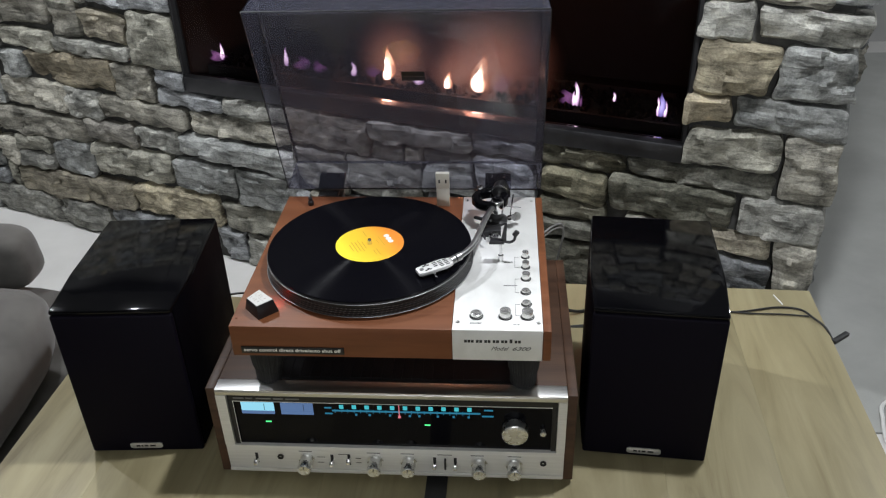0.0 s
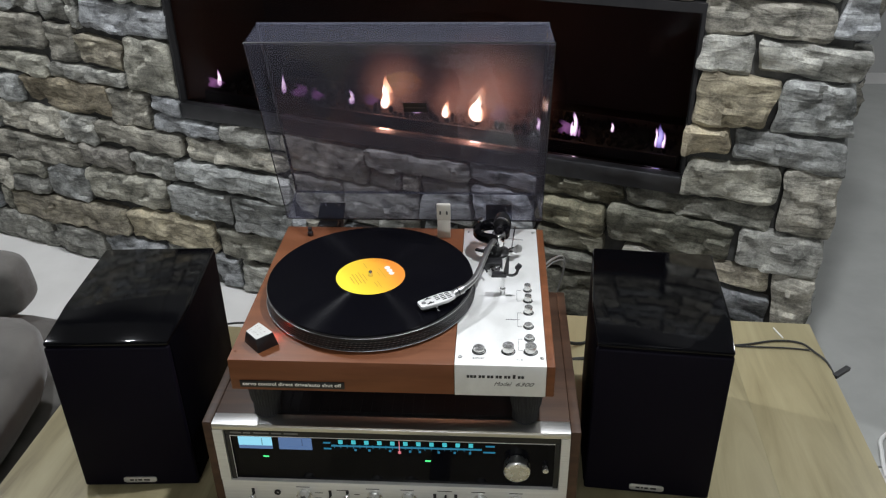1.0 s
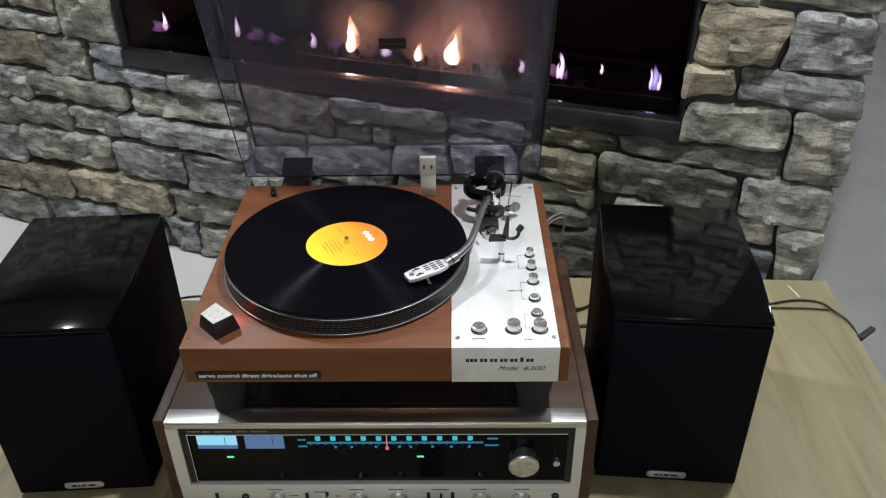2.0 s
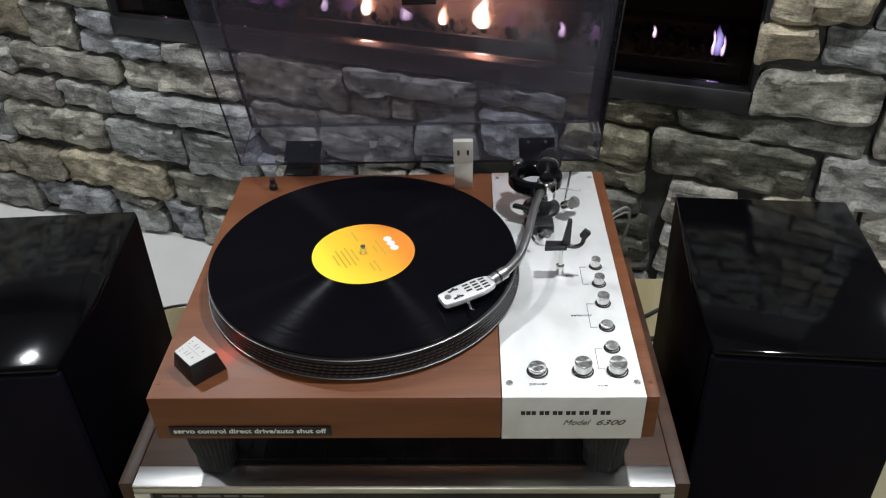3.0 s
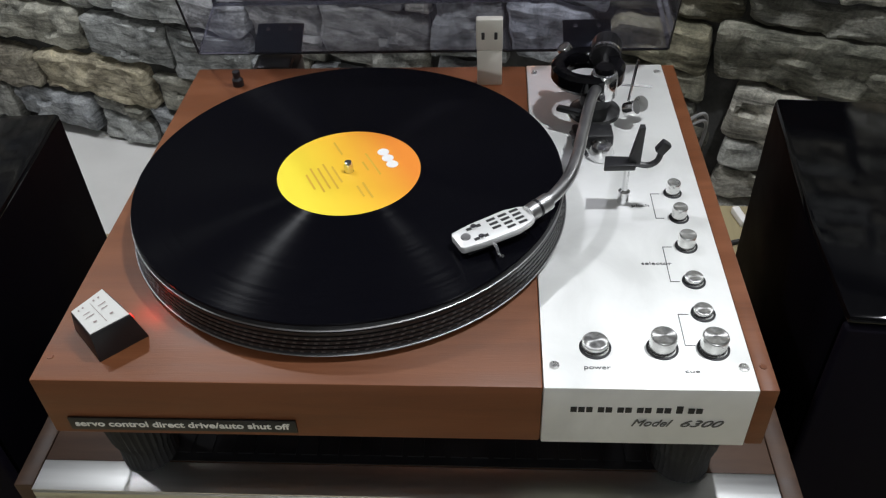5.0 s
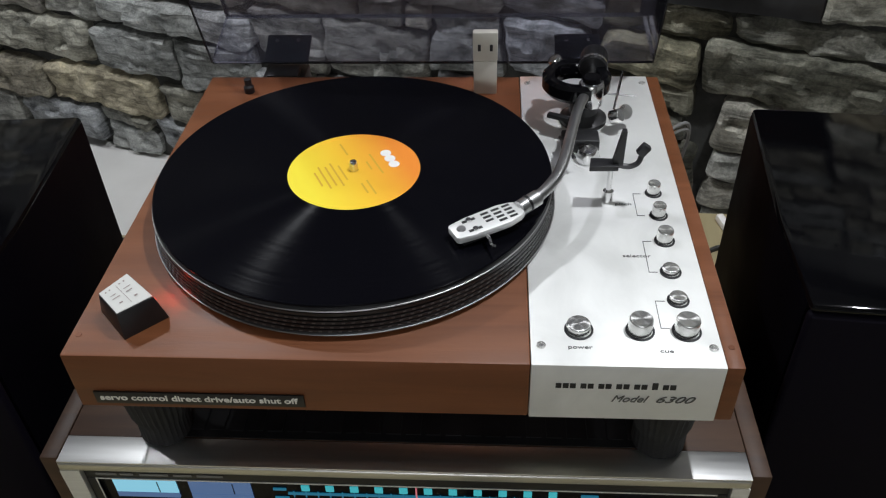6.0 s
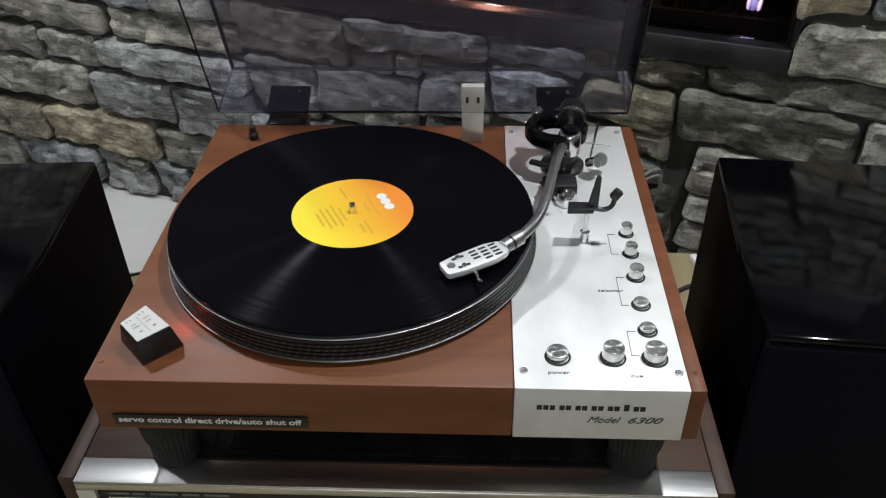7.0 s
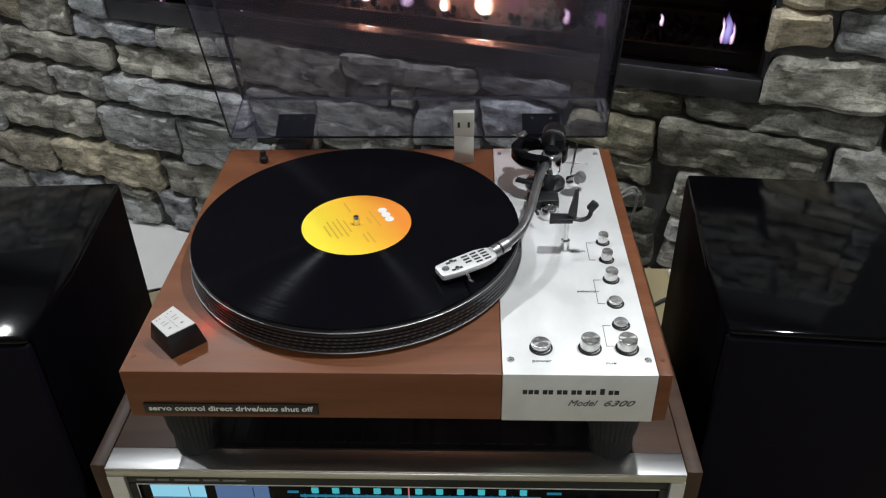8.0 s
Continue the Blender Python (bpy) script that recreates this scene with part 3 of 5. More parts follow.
for x, z, l in ((-0.103, 0.1415, 0.010), (-0.103, 0.1305, 0.011), (0.130, 0.143, 0.013), (0.127, 0.1315, 0.017)):
    part("bar", box(x, x + l, 0.0016, 0.0028, z, z + 0.002), M_CYAN_LINE, rc)
part("dial_needle", join(box(0.0062, 0.0074, 0.0010, 0.0015, 0.128, 0.151), box(0.0048, 0.0088, 0.0008, 0.0015, 0.1265, 0.131)), M_NEEDLE, rc, "pink dial needle")
for x in (-0.194, 0.043):
    part("indicator", box(x, x + 0.0085, 0.0016, 0.0028, 0.1120, 0.1138), M_GREEN, rc, "green indicator")


def knob(r, depth, n=32, knurl=0.0):
    prof = [(0, 0), (r * 0.98, 0), (r, depth * 0.06), (r, depth * 0.88), (r * 0.93, depth * 0.97), (r * 0.86, depth), (r * 0.5, depth * 0.985), (0, depth * 0.985)]
    bm = lathe(prof, n)
    if knurl:
        for v in bm.verts:
            rr = math.hypot(v.co.x, v.co.y)
            if rr > r * 0.95:
                a = math.atan2(v.co.y, v.co.x)
                k = 1 - knurl * (int(round(a / (2 * math.pi) * n)) % 2)
                v.co.x, v.co.y = v.co.x * k, v.co.y * k
    return bm


def front_knob(x, z, r, depth, knurl=0.0, label=""):
    k = part("knob", knob(r, depth, 48, knurl), M_KNOB, rc, label)
    k.matrix_local = pose(x, -0.0032, z, 90, 0, 0)
    return k


tune = part("tuning_knob", knob(0.0190, 0.017, 64, 0.015), M_KNOB, rc, "large satin silver tuning knob")
tune.matrix_local = pose(0.175, 0.003, 0.110, 90, 0, 0)
small = part("knob", knob(0.0045, 0.009), M_KNOB, rc)
small.matrix_local = pose(0.216, 0.003, 0.107, 90, 0, 0)
for x in (-0.139, -0.034, 0.017, 0.123, 0.175):
    k = front_knob(x, 0.042, 0.0105, 0.024, 0.03)
    part("skirt", lathe([(0, 0), (0.0125, 0), (0.0125, 0.002), (0, 0.002)], 32), M_KNOB, k)
    part("pointer", box(-0.0006, 0.0006, 0.003, 0.009, 0.0235, 0.0243), M_INK, k)
for x in (-0.216, -0.100, -0.074, 0.056, 0.087):
    part("switch_slot", box(x - 0.0022, x + 0.0022, -0.0036, -0.0029, 0.033, 0.053), M_INK, rc)
    lever = part("switch", box(-0.0028, 0.0028, -0.013, 0.0, -0.0045, 0.0045, 0.0012), M_CHROME, rc, "small chrome lever")
    lever.matrix_local = pose(x, -0.003, 0.044 if x in (-0.074,) else 0.038, -25, 0, 0)
part("switch", box(0.0705, 0.0735, -0.010, -0.003, 0.034, 0.052, 0.0008), M_BLACK, rc, "black lever")
for x in (-0.179, 0.218):
    j = part("socket", lathe([(0.0022, 0), (0.0048, 0), (0.0048, 0.002), (0.0022, 0.002)], 20), M_BLACK, rc, "headphone socket")
    j.matrix_local = pose(x, -0.0032, 0.047, 90, 0, 0)
for x, z, l in ((-0.123, 0.047, 0.012), (-0.123, 0.036, 0.010), (-0.090, 0.0535, 0.018), (-0.064, 0.046, 0.008), (-0.064, 0.037, 0.008), (-0.046, 0.058, 0.02), (0.005, 0.058, 0.02), (0.11, 0.058, 0.02), (0.165, 0.058, 0.02), (-0.15, 0.058, 0.02), (0.06, 0.058, 0.022)):
    part("bar", box(x, x + l, -0.0034, -0.0029, z, z + 0.0011), mat("dark_print", (0.12, 0.12, 0.11), 0.6) if x == -0.123 and z > 0.04 else M_INK, rc)
for x in (x0 + 0.05, x1 - 0.05):
    for y in (0.05, 0.31):
        part("foot", lathe([(0, 0), (0.013, 0), (0.014, 0.0118), (0, 0.0118)], 20, (x, y, 0)), M_RUBBER, rc)

# ---------------------------------------------------------------- turntable
ZP, ZB = 0.76 - 0.646, 0.709 - 0.646      # plinth top and underside over the receiver
tt = thing("turntable", (0, 0, 0.646), "vintage walnut and silver turntable standing on the receiver, lid open", "turntable")
PX, PD = 0.2215, 0.381
part("plinth", box(-PX, 0.0868, 0, PD, ZB, ZP, 0.0014), M_WALNUT, tt, "reddish walnut veneer plinth")
part("side_rail", box(0.2102, PX, 0, PD, ZB, ZP, 0.0014), M_WALNUT, tt)
part("base_pan", box(-0.19, 0.19, 0.035, PD - 0.02, ZB - 0.012, ZB + 0.004), M_BLACK, tt)
panel = part("deck_panel", box(0.0872, 0.2098, -0.0012, PD - 0.001, ZB + 0.0005, ZP + 0.001, 0.0008), M_PANEL, tt, "satin silver control panel")
# maker's name and model as plain dark shapes on the front
x = 0.1035
for strokes, h in ((3, 0.0042), (2, 0.0042), (2, 0.0042), (2, 0.0042), (2, 0.0042), (1, 0.0060), (2, 0.0042)):
    part("logo_shape", join(*[box(x + k * 0.0046, x + k * 0.0046 + 0.0037, -0.0018, -0.0010, 0.0942, 0.0942 + h) for k in range(strokes)]), M_INK, panel)
    x += strokes * 0.0046 + 0.0022
M_SCRIPT = mat("grey_script", (0.10, 0.10, 0.09), 0.6)
lettering("Model", 0.0092, (0.1510, -0.0016, 0.0815), 90, 0, M_SCRIPT, panel, width=0.0240, shear=0.45)
lettering("6300", 0.0088, (0.1800, -0.0016, 0.0815), 90, 0, M_SCRIPT, panel, width=0.0250, shear=0.45)
for x, y in ((0.094, 0.016), (0.204, 0.016), (0.204, 0.366), (0.094, 0.366)):
    s = part("screw", lathe([(0, 0), (0.0032, 0), (0.0030, 0.0008), (0.0018, 0.0010), (0.0016, 0.0006), (0, 0.0006)], 16, (x, y, ZP + 0.001)), M_KNOB, panel)
for x, y in ((-0.2155, 0.019), (0.2158, 0.018)):
    part("screw", lathe([(0, 0), (0.0022, 0), (0.0020, 0.0004), (0, 0.0003)], 12, (x, y, ZP)), mat("bronze_screw", (0.16, 0.06, 0.03), 0.5, 0.6), tt)
# deck knobs
M_SPUN = mat("spun_cap", (0.80, 0.80, 0.78), 0.26, 0.95, Anisotropic=0.85)
st = node(M_SPUN, "ShaderNodeTangent")
st.direction_type, st.axis = "RADIAL", "Z"
link(M_SPUN, st.outputs[0], M_SPUN.node_tree.nodes["Principled BSDF"].inputs["Tangent"])
for x, y, r, h in ((0.119, 0.031, 0.0080, 0.006), (0.159, 0.031, 0.0080, 0.0115), (0.1892, 0.031, 0.0080, 0.0115), (0.1885, 0.0605, 0.0060, 0.0045),
                   (0.1880, 0.090, 0.0060, 0.0045), (0.1890, 0.125, 0.0060, 0.0110), (0.1892, 0.156, 0.0053, 0.0105), (0.1892, 0.185, 0.0050, 0.0105)):
    k = part("knob", knob(r, h, 40, 0.02), M_SPUN, panel)
    k.location = (x, y, ZP + 0.001)
    part("ring", lathe([(r + 0.0002, 0), (r + 0.0016, 0), (r + 0.0016, 0.0007), (r + 0.0002, 0.0009), (r + 0.0002, 0)], 40, (0.0002, -0.0003, 0)), M_BLACK, k)
for words, x, y, s, w in (("power", 0.119, 0.0135, 0.0044, 0.0155), ("cue", 0.174, 0.0115, 0.0038, 0.0085), ("selector", 0.1665, 0.1055, 0.0042, 0.0200), ("pitch", 0.1640, 0.1685, 0.0044, 0.0125)):
    lettering(words, s, (x, y, ZP + 0.0011), 0, 0, M_INK, panel, width=w)
lines = []
for ya, yb in ((0.089, 0.124), (0.155, 0.184), (0.033, 0.0595)):
    lines += [box(0.1730, 0.1734, ya, yb, ZP + 0.0009, ZP + 0.0013), box(0.1734, 0.1795, yb - 0.0004, yb, ZP + 0.0009, ZP + 0.0013), box(0.1734, 0.1790, ya, ya + 0.0004, ZP + 0.0009, ZP + 0.0013)]
for q in lines:
    part("print_line", q, M_INK, panel)
# badge
badge = part("badge", box(-0.2085, -0.0635, -0.0016, -0.0002, 0.0685, 0.0800, 0.0004), M_BLACK, tt, "black strip with pale lettering")
lettering("servo control direct drive/auto shut off", 0.0075, (-0.1365, -0.0017, 0.0724), 90, 0, M_PALE, badge, width=0.137, bold=0.00018)
# feet
for x in (-0.186, 0.186):
    for y in (0.032, 0.338):
        f = lathe([(0, 0), (0.018, 0), (0.0195, 0.002), (0.0195, 0.020), (0.022, 0.028), (0.024, 0.050), (0.024, ZB - 0.0002), (0, ZB - 0.0002)], 64, (x, y, 0))
        for v in f.verts:
            if 0.003 < v.co.z < 0.055:
                a = math.atan2(v.co.y - y, v.co.x - x)
                k = 1 - 0.06 * (int(round(a / (2 * math.pi) * 64)) % 2)
                v.co.x, v.co.y = x + (v.co.x - x) * k, y + (v.co.y - y) * k
        part("foot", f, M_RUBBER, tt, "ribbed black isolation foot")
# platter
CX, CY = -0.047, 0.175
TOP = 0.0262      # platter mat over the plinth
M_PLATTER = varied(mat("platter_edge", rough=0.35, metal=0.6), [(0.3, (0.030, 0.030, 0.032)), (0.7, (0.055, 0.055, 0.058))], noise=30, rough=(0.3, 0.45))
M_RIM = mat("platter_rim", (0.30, 0.30, 0.30), 0.42, 1.0)
edge = [(0, 0.003), (0.150, 0.003), (0.1566, 0.0036), (0.1573, 0.0046), (0.1566, 0.0056)]
for k in range(5):          # strobe bands stepped one behind the other
    r, z = 0.1560 - 0.0003 * k, 0.0060 + 0.0034 * k
    edge += [(r, z), (r, z + 0.0024), (r - 0.0016, z + 0.0025), (r - 0.0016, z + 0.0033)]
edge += [(0.1548, 0.0232), (0.1545, 0.0246), (0.1525, TOP), (0, TOP)]
pl = part("platter", lathe(edge, 192, (CX, CY, ZP)), M_PLATTER, tt, "dark cast platter with stepped strobe edge")
part("rim", lathe([(0.1567, 0.0052), (0.1574, 0.0050), (0.1576, 0.0046), (0.1574, 0.0042), (0.1567, 0.0040), (0.1567, 0.0052)], 192, (CX, CY, ZP)), M_RIM, pl, "polished lower rim")
part("rim", lathe([(0.1546, 0.0242), (0.1551, 0.0240), (0.1553, 0.0236), (0.1551, 0.0232), (0.1546, 0.0231), (0.1546, 0.0242)], 192, (CX, CY, ZP)), M_RIM, pl, "polished upper rim")
# printed strobe dots where the lamp shines on the edge
M_DOT = mat("strobe_dot", (0.085, 0.083, 0.080), 0.5)
dots = bmesh.new()
for k in range(4):
    r, z = 0.1562 - 0.0003 * k, 0.0072 + 0.0034 * k
    for i in range(150):
        a = 2 * math.pi * i / 150 + 0.009 * k
        bmesh.ops.create_cube(dots, size=1.0, matrix=pose(CX + r * math.cos(a), CY + r * math.sin(a), ZP + z, 0, 0, math.degrees(a)) @ Matrix.Diagonal((0.0004, 0.0022, 0.0011, 1)))
tagged(obj("strobe_dots", dots, M_DOT, pl, smooth=False), "rows of pale strobe dots", kind="stuff")
part("spindle", lathe([(0, TOP), (0.0034, TOP), (0.0034, TOP + 0.008), (0.0025, TOP + 0.0105), (0, TOP + 0.0115)], 20, (CX, CY, ZP)), M_CHROME, tt)
# strobe lamp housing: a small hopper with a white card on top
bm = bmesh.new()
low = [bm.verts.new((x, y, ZP)) for x, y in ((-0.2085, 0.0415), (-0.182, 0.0145), (-0.1585, 0.037), (-0.186, 0.064))]
top = [bm.verts.new((x, y, ZP + z)) for x, y, z in ((-0.202, 0.036, 0.0215), (-0.1825, 0.0170, 0.0210), (-0.1635, 0.0345, 0.0215), (-0.1885, 0.0555, 0.0230))]
bm.faces.new(top)
bm.faces.new(low[::-1])
for i in range(4):
    bm.faces.new((low[i], low[(i + 1) % 4], top[(i + 1) % 4], top[i]))
bmesh.ops.recalc_face_normals(bm, faces=bm.faces)
card = [v.co.copy() for v in top]
strobe = part("strobe_housing", bevelled(bm, 0.0006), M_BLACK, tt, "black strobe housing with a white printed top")
mid = sum(card, Vector()) / 4
bm = bmesh.new()
a = [bm.verts.new(mid + (p - mid) * 0.96 + Vector((0, 0, 0.0003))) for p in card]
b = [bm.verts.new(mid + (p - mid) * 0.96 + Vector((0, 0, 0.0008))) for p in card]
bm.faces.new(b)
for i in range(4):
    bm.faces.new((a[i], a[(i + 1) % 4], b[(i + 1) % 4], b[i]))
bmesh.ops.recalc_face_normals(bm, faces=bm.faces)
part("card", bm, mat("printed_card", (0.60, 0.60, 0.57), 0.6), strobe, "white printed card")
marks = bmesh.new()
for u, v, w, h in ((0.10, 0.86, 0.05, 0.05), (0.24, 0.86, 0.05, 0.05), (0.60, 0.86, 0.05, 0.05), (0.76, 0.86, 0.05, 0.05), (0.14, 0.64, 0.2, 0.025), (0.14, 0.50, 0.25, 0.025), (0.60, 0.64, 0.24, 0.025), (0.60, 0.50, 0.2, 0.025), (0.22, 0.24, 0.10, 0.05), (0.68, 0.22, 0.10, 0.05), (0.49, 0.10, 0.012, 0.80)):
    q = [marks.verts.new(mid + 0.9 * ((card[1] * (1 - uu) + card[2] * uu) * (1 - vv) + (card[0] * (1 - uu) + card[3] * uu) * vv - mid) + Vector((0, 0, 0.0011))) for uu, vv in ((u, v), (u + w, v), (u + w, v + h), (u, v + h))]
    marks.faces.new(q)
part("bar", marks, mat("red_grey_print", (0.26, 0.20, 0.19), 0.6), strobe)
M_RED = glow("strobe_red", (1.0, 0.05, 0.03), 1.2)
part("strobe_lamp", moved(box(-0.0015, 0.0015, -0.0006, 0.0006, -0.0015, 0.0015), pose(-0.1722, 0.0492, ZP + 0.006, 18, 0, -41)), M_RED, strobe, "small glowing red lamp")
lamp("strobe_light", "POINT", 0.009, (-0.166, 0.056, 0.646 + ZP + 0.010), (1.0, 0.06, 0.03), 0.003)
# small post at the back left of the deck
part("post", lathe([(0, 0), (0.005, 0), (0.005, 0.006), (0.0035, 0.008), (0.0035, 0.014), (0, 0.0145)], 16, (-0.176, 0.350, ZP)), M_BLACK, tt)
# hinges: a block behind the plinth; the leaf lies on the outside of the lid
HINGES = (-0.152, 0.146)
for x in HINGES:
    part("hinge", join(box(x - 0.022, x + 0.022, PD + 0.0005, PD + 0.040, ZP - 0.036, ZP - 0.006, 0.002), box(x - 0.016, x + 0.016, PD + 0.004, PD + 0.026, ZP - 0.008, ZP - 0.001, 0.002)), M_BLACK, tt, "black plastic lid hinge")
M_BEIGE = varied(mat("beige_plastic", rough=0.5), [(0.3, (0.56, 0.54, 0.46)), (0.7, (0.66, 0.64, 0.56))], noise=25)
br = part("bracket", join(box(0.0425, 0.0645, 0.346, 0.352, ZP, ZP + 0.034, 0.0012), moved(box(0.0420, 0.0650, -0.001, 0.006, 0, 0.031, 0.0015), pose(0, 0.347, ZP + 0.034, 8, 0, 0))), M_BEIGE, tt, "beige upright bracket with two screw holes")
for x in (0.0480, 0.0590):
    part("hole", moved(box(-0.0014, 0.0014, -0.0014, 0.0004, -0.0035, 0.0035, 0.0005), pose(x, 0.3445, ZP + 0.049, 8, 0, 0)), M_INK, br)

# tonearm
M_ARM_DARK = mat("dull_steel", (0.30, 0.30, 0.30), 0.4, 1.0)
arm = part("arm_base", lathe([(0, 0), (0.021, 0), (0.021, 0.004), (0.016, 0.006), (0.0125, 0.010), (0.0125, 0.026), (0, 0.026)], 40, (0.142, 0.297, ZP + 0.001)), M_BLACK, tt, "black tonearm base")
part("gimbal", lathe([(0.0175, 0.032), (0.027, 0.031), (0.030, 0.035), (0.030, 0.044), (0.027, 0.047), (0.0195, 0.046), (0.0175, 0.042), (0.0175, 0.032)], 48, (0.134, 0.300, ZP)), M_GLOSS_BLACK, arm, "glossy black bearing ring")
part("bearing", lathe([(0, 0.026), (0.0104, 0.026), (0.0110, 0.028), (0.0110, 0.045), (0.0100, 0.047), (0.005, 0.0485), (0, 0.0485)], 40, (0.1455, 0.283, ZP)), M_CHROME, arm, "chrome bearing housing")
part("bearing_cap", lathe([(0, 0.0485), (0.0080, 0.0485), (0.0072, 0.0515), (0, 0.0520)], 32, (0.1455, 0.284, ZP)), M_GLOSS_BLACK, arm)
part("counterweight", moved(knob(0.0125, 0.022, 48, 0.05), pose(0.1490, 0.312, ZP + 0.044, -82, 0, -8)), M_BLACK, arm, "black knurled counterweight")
part("weight_ring", moved(lathe([(0.0127, 0), (0.0133, 0), (0.0133, 0.003), (0.0127, 0.003), (0.0127, 0)], 48), pose(0.1493, 0.315, ZP + 0.0437, -82, 0, -8)), M_CHROME, arm)
part("rear_shaft", tube([(0.147, 0.300, ZP + 0.043), (0.152, 0.346, ZP + 0.047)], 0.0045, 14), M_CHROME, arm)
part("height_knob", moved(knob(0.0062, 0.008, 24, 0.03), pose(0.119, 0.326, ZP + 0.041, 0, -30, 0)), M_CHROME, arm)
part("outrigger", tube([(0.150, 0.288, ZP + 0.034), (0.184, 0.284, ZP + 0.033)], 0.0009, 8), M_ARM_DARK, arm)
part("outrigger_post", tube([(0.167, 0.284, ZP + 0.020), (0.171, 0.286, ZP + 0.056)], 0.0011, 8), M_CHROME, arm)
part("bias_knob", moved(knob(0.0062, 0.010, 24, 0.03), pose(0.165, 0.280, ZP + 0.014, 60, 0, 60)), M_CHROME, arm, "small chrome bias knob")
part("bias_disc", moved(lathe([(0, 0), (0.0066, 0), (0.0066, 0.002), (0, 0.002)], 28), pose(0.177, 0.286, ZP + 0.016, 55, 0, 30)), M_KNOB, arm)
part("lift_block", join(box(0.120, 0.152, 0.243, 0.262, ZP + 0.001, ZP + 0.013, 0.002), moved(box(-0.030, 0.0, -0.003, 0.003, 0, 0.004, 0.001), pose(0.136, 0.262, ZP + 0.018, 0, 0, -25))), M_BLACK, arm, "black cueing lift")
part("lift_cup", lathe([(0, 0), (0.010, 0), (0.0105, 0.004), (0.008, 0.011), (0.004, 0.012), (0, 0.012)], 28, (0.141, 0.233, ZP + 0.001)), M_CHROME, arm)
part("cue_rail", tube(curve_points([(0.118, 0.244, ZP + 0.016), (0.122, 0.226, ZP + 0.020), (0.128, 0.212, ZP + 0.016)], 6), 0.0016, 8), M_BLACK, arm)
path = curve_points([(0.1400, 0.278, ZP + 0.037), (0.1345, 0.259, ZP + 0.0405), (0.1290, 0.236, ZP + 0.0418), (0.1225, 0.205, ZP + 0.0418), (0.1170, 0.178, ZP + 0.0415), (0.1095, 0.152, ZP + 0.0408),
                     (0.0998, 0.134, ZP + 0.0398), (0.0905, 0.1228, ZP + 0.0390), (0.0815, 0.1142, ZP + 0.0380)], 8)
M_ARM = varied(mat("arm_tube", rough=0.35, metal=1.0), [(0.3, (0.33, 0.33, 0.33)), (0.7, (0.44, 0.44, 0.44))], noise=30, rough=(0.3, 0.42))
tube_ob = part("arm_tube", tube(path, 0.0044, 16), M_ARM, tt, "satin silver S-shaped arm tube")
part("collar", tube([(0.0938, 0.1256, ZP + 0.0393), (0.0803, 0.1134, ZP + 0.0379)], 0.0060, 20), M_ARM, tube_ob, "knurled headshell collar")
part("collar_ring", tube([(0.0871, 0.1196, ZP + 0.0387), (0.0857, 0.1184, ZP + 0.0385)], 0.0064, 20), M_BLACK, tube_ob)
# headshell: local x towards the stylus end
shell = part("headshell", prism([(0.0, -0.0062), (0.004, -0.0085), (0.014, -0.0108), (0.040, -0.0102), (0.053, -0.0085), (0.0545, -0.0065), (0.0545, 0.0065), (0.053, 0.0085), (0.040, 0.0102), (0.014, 0.0108), (0.004, 0.0085), (0.0, 0.0062)], -0.0028, 0.0028, 0.001),
             mat("headshell_silver", (0.80, 0.80, 0.79), 0.4, 0.35), tt, "pale silver slotted headshell")
hd = (Vector((0.0380, 0.0945)) - Vector((0.0810, 0.1190))).normalized()
shell.matrix_local = pose(0.0815, 0.1132, ZP + 0.0378, 0, 3.0, math.degrees(math.atan2(hd.y, hd.x)))
for i in range(3):
    for j in range(4):
        if not (i == 2 and j == 3):
            part("slot", box(0.006 + i * 0.0085, 0.012 + i * 0.0085, -0.0073 + j * 0.0042, -0.0053 + j * 0.0042, 0.0024, 0.0031), M_INK, shell)
for y in (-0.0055, 0.0055):
    part("slot", box(0.034, 0.044, y - 0.0012, y + 0.0012, 0.0024, 0.0031), M_INK, shell)
    part("screw", lathe([(0, 0.003), (0.0022, 0.003), (0.002, 0.0042), (0, 0.0044)], 14, (0.039, y, 0)), M_CHROME, shell)
part("screw", lathe([(0, 0.0028), (0.0034, 0.0028), (0.003, 0.0036), (0, 0.0034)], 18, (0.0475, 0, 0)), M_ARM, shell)
part("cartridge", join(box(0.030, 0.050, -0.0075, 0.0075, -0.0066, -0.003, 0.0008), box(0.047, 0.053, -0.003, 0.003, -0.0062, -0.0030, 0.0006)), M_BLACK, shell, "black cartridge")
part("stylus", tube([(0.0495, 0, -0.0058), (0.0512, 0, -0.0068)], 0.0004, 6), M_CHROME, shell)
part("finger_lift", tube(curve_points([(0.033, 0.009, -0.001), (0.034, 0.016, -0.001), (0.036, 0.022, -0.001), (0.036, 0.027, 0.002)], 5), [0.0013] * 15 + [0.0009], 8), M_CHROME, shell)
# arm rest
rest = part("arm_rest", lathe([(0, 0), (0.0042, 0), (0.0042, 0.010), (0.0022, 0.0115), (0.0022, 0.033), (0, 0.033)], 20, (0.1520, 0.1745, ZP + 0.001)), M_CHROME, tt, "chrome arm rest post")
wing = prism([(0.1345, 0.1670), (0.1565, 0.1675), (0.1590, 0.1790), (0.1365, 0.1800)], ZP + 0.0335, ZP + 0.0380, 0.0008)
blade = bmesh.new()
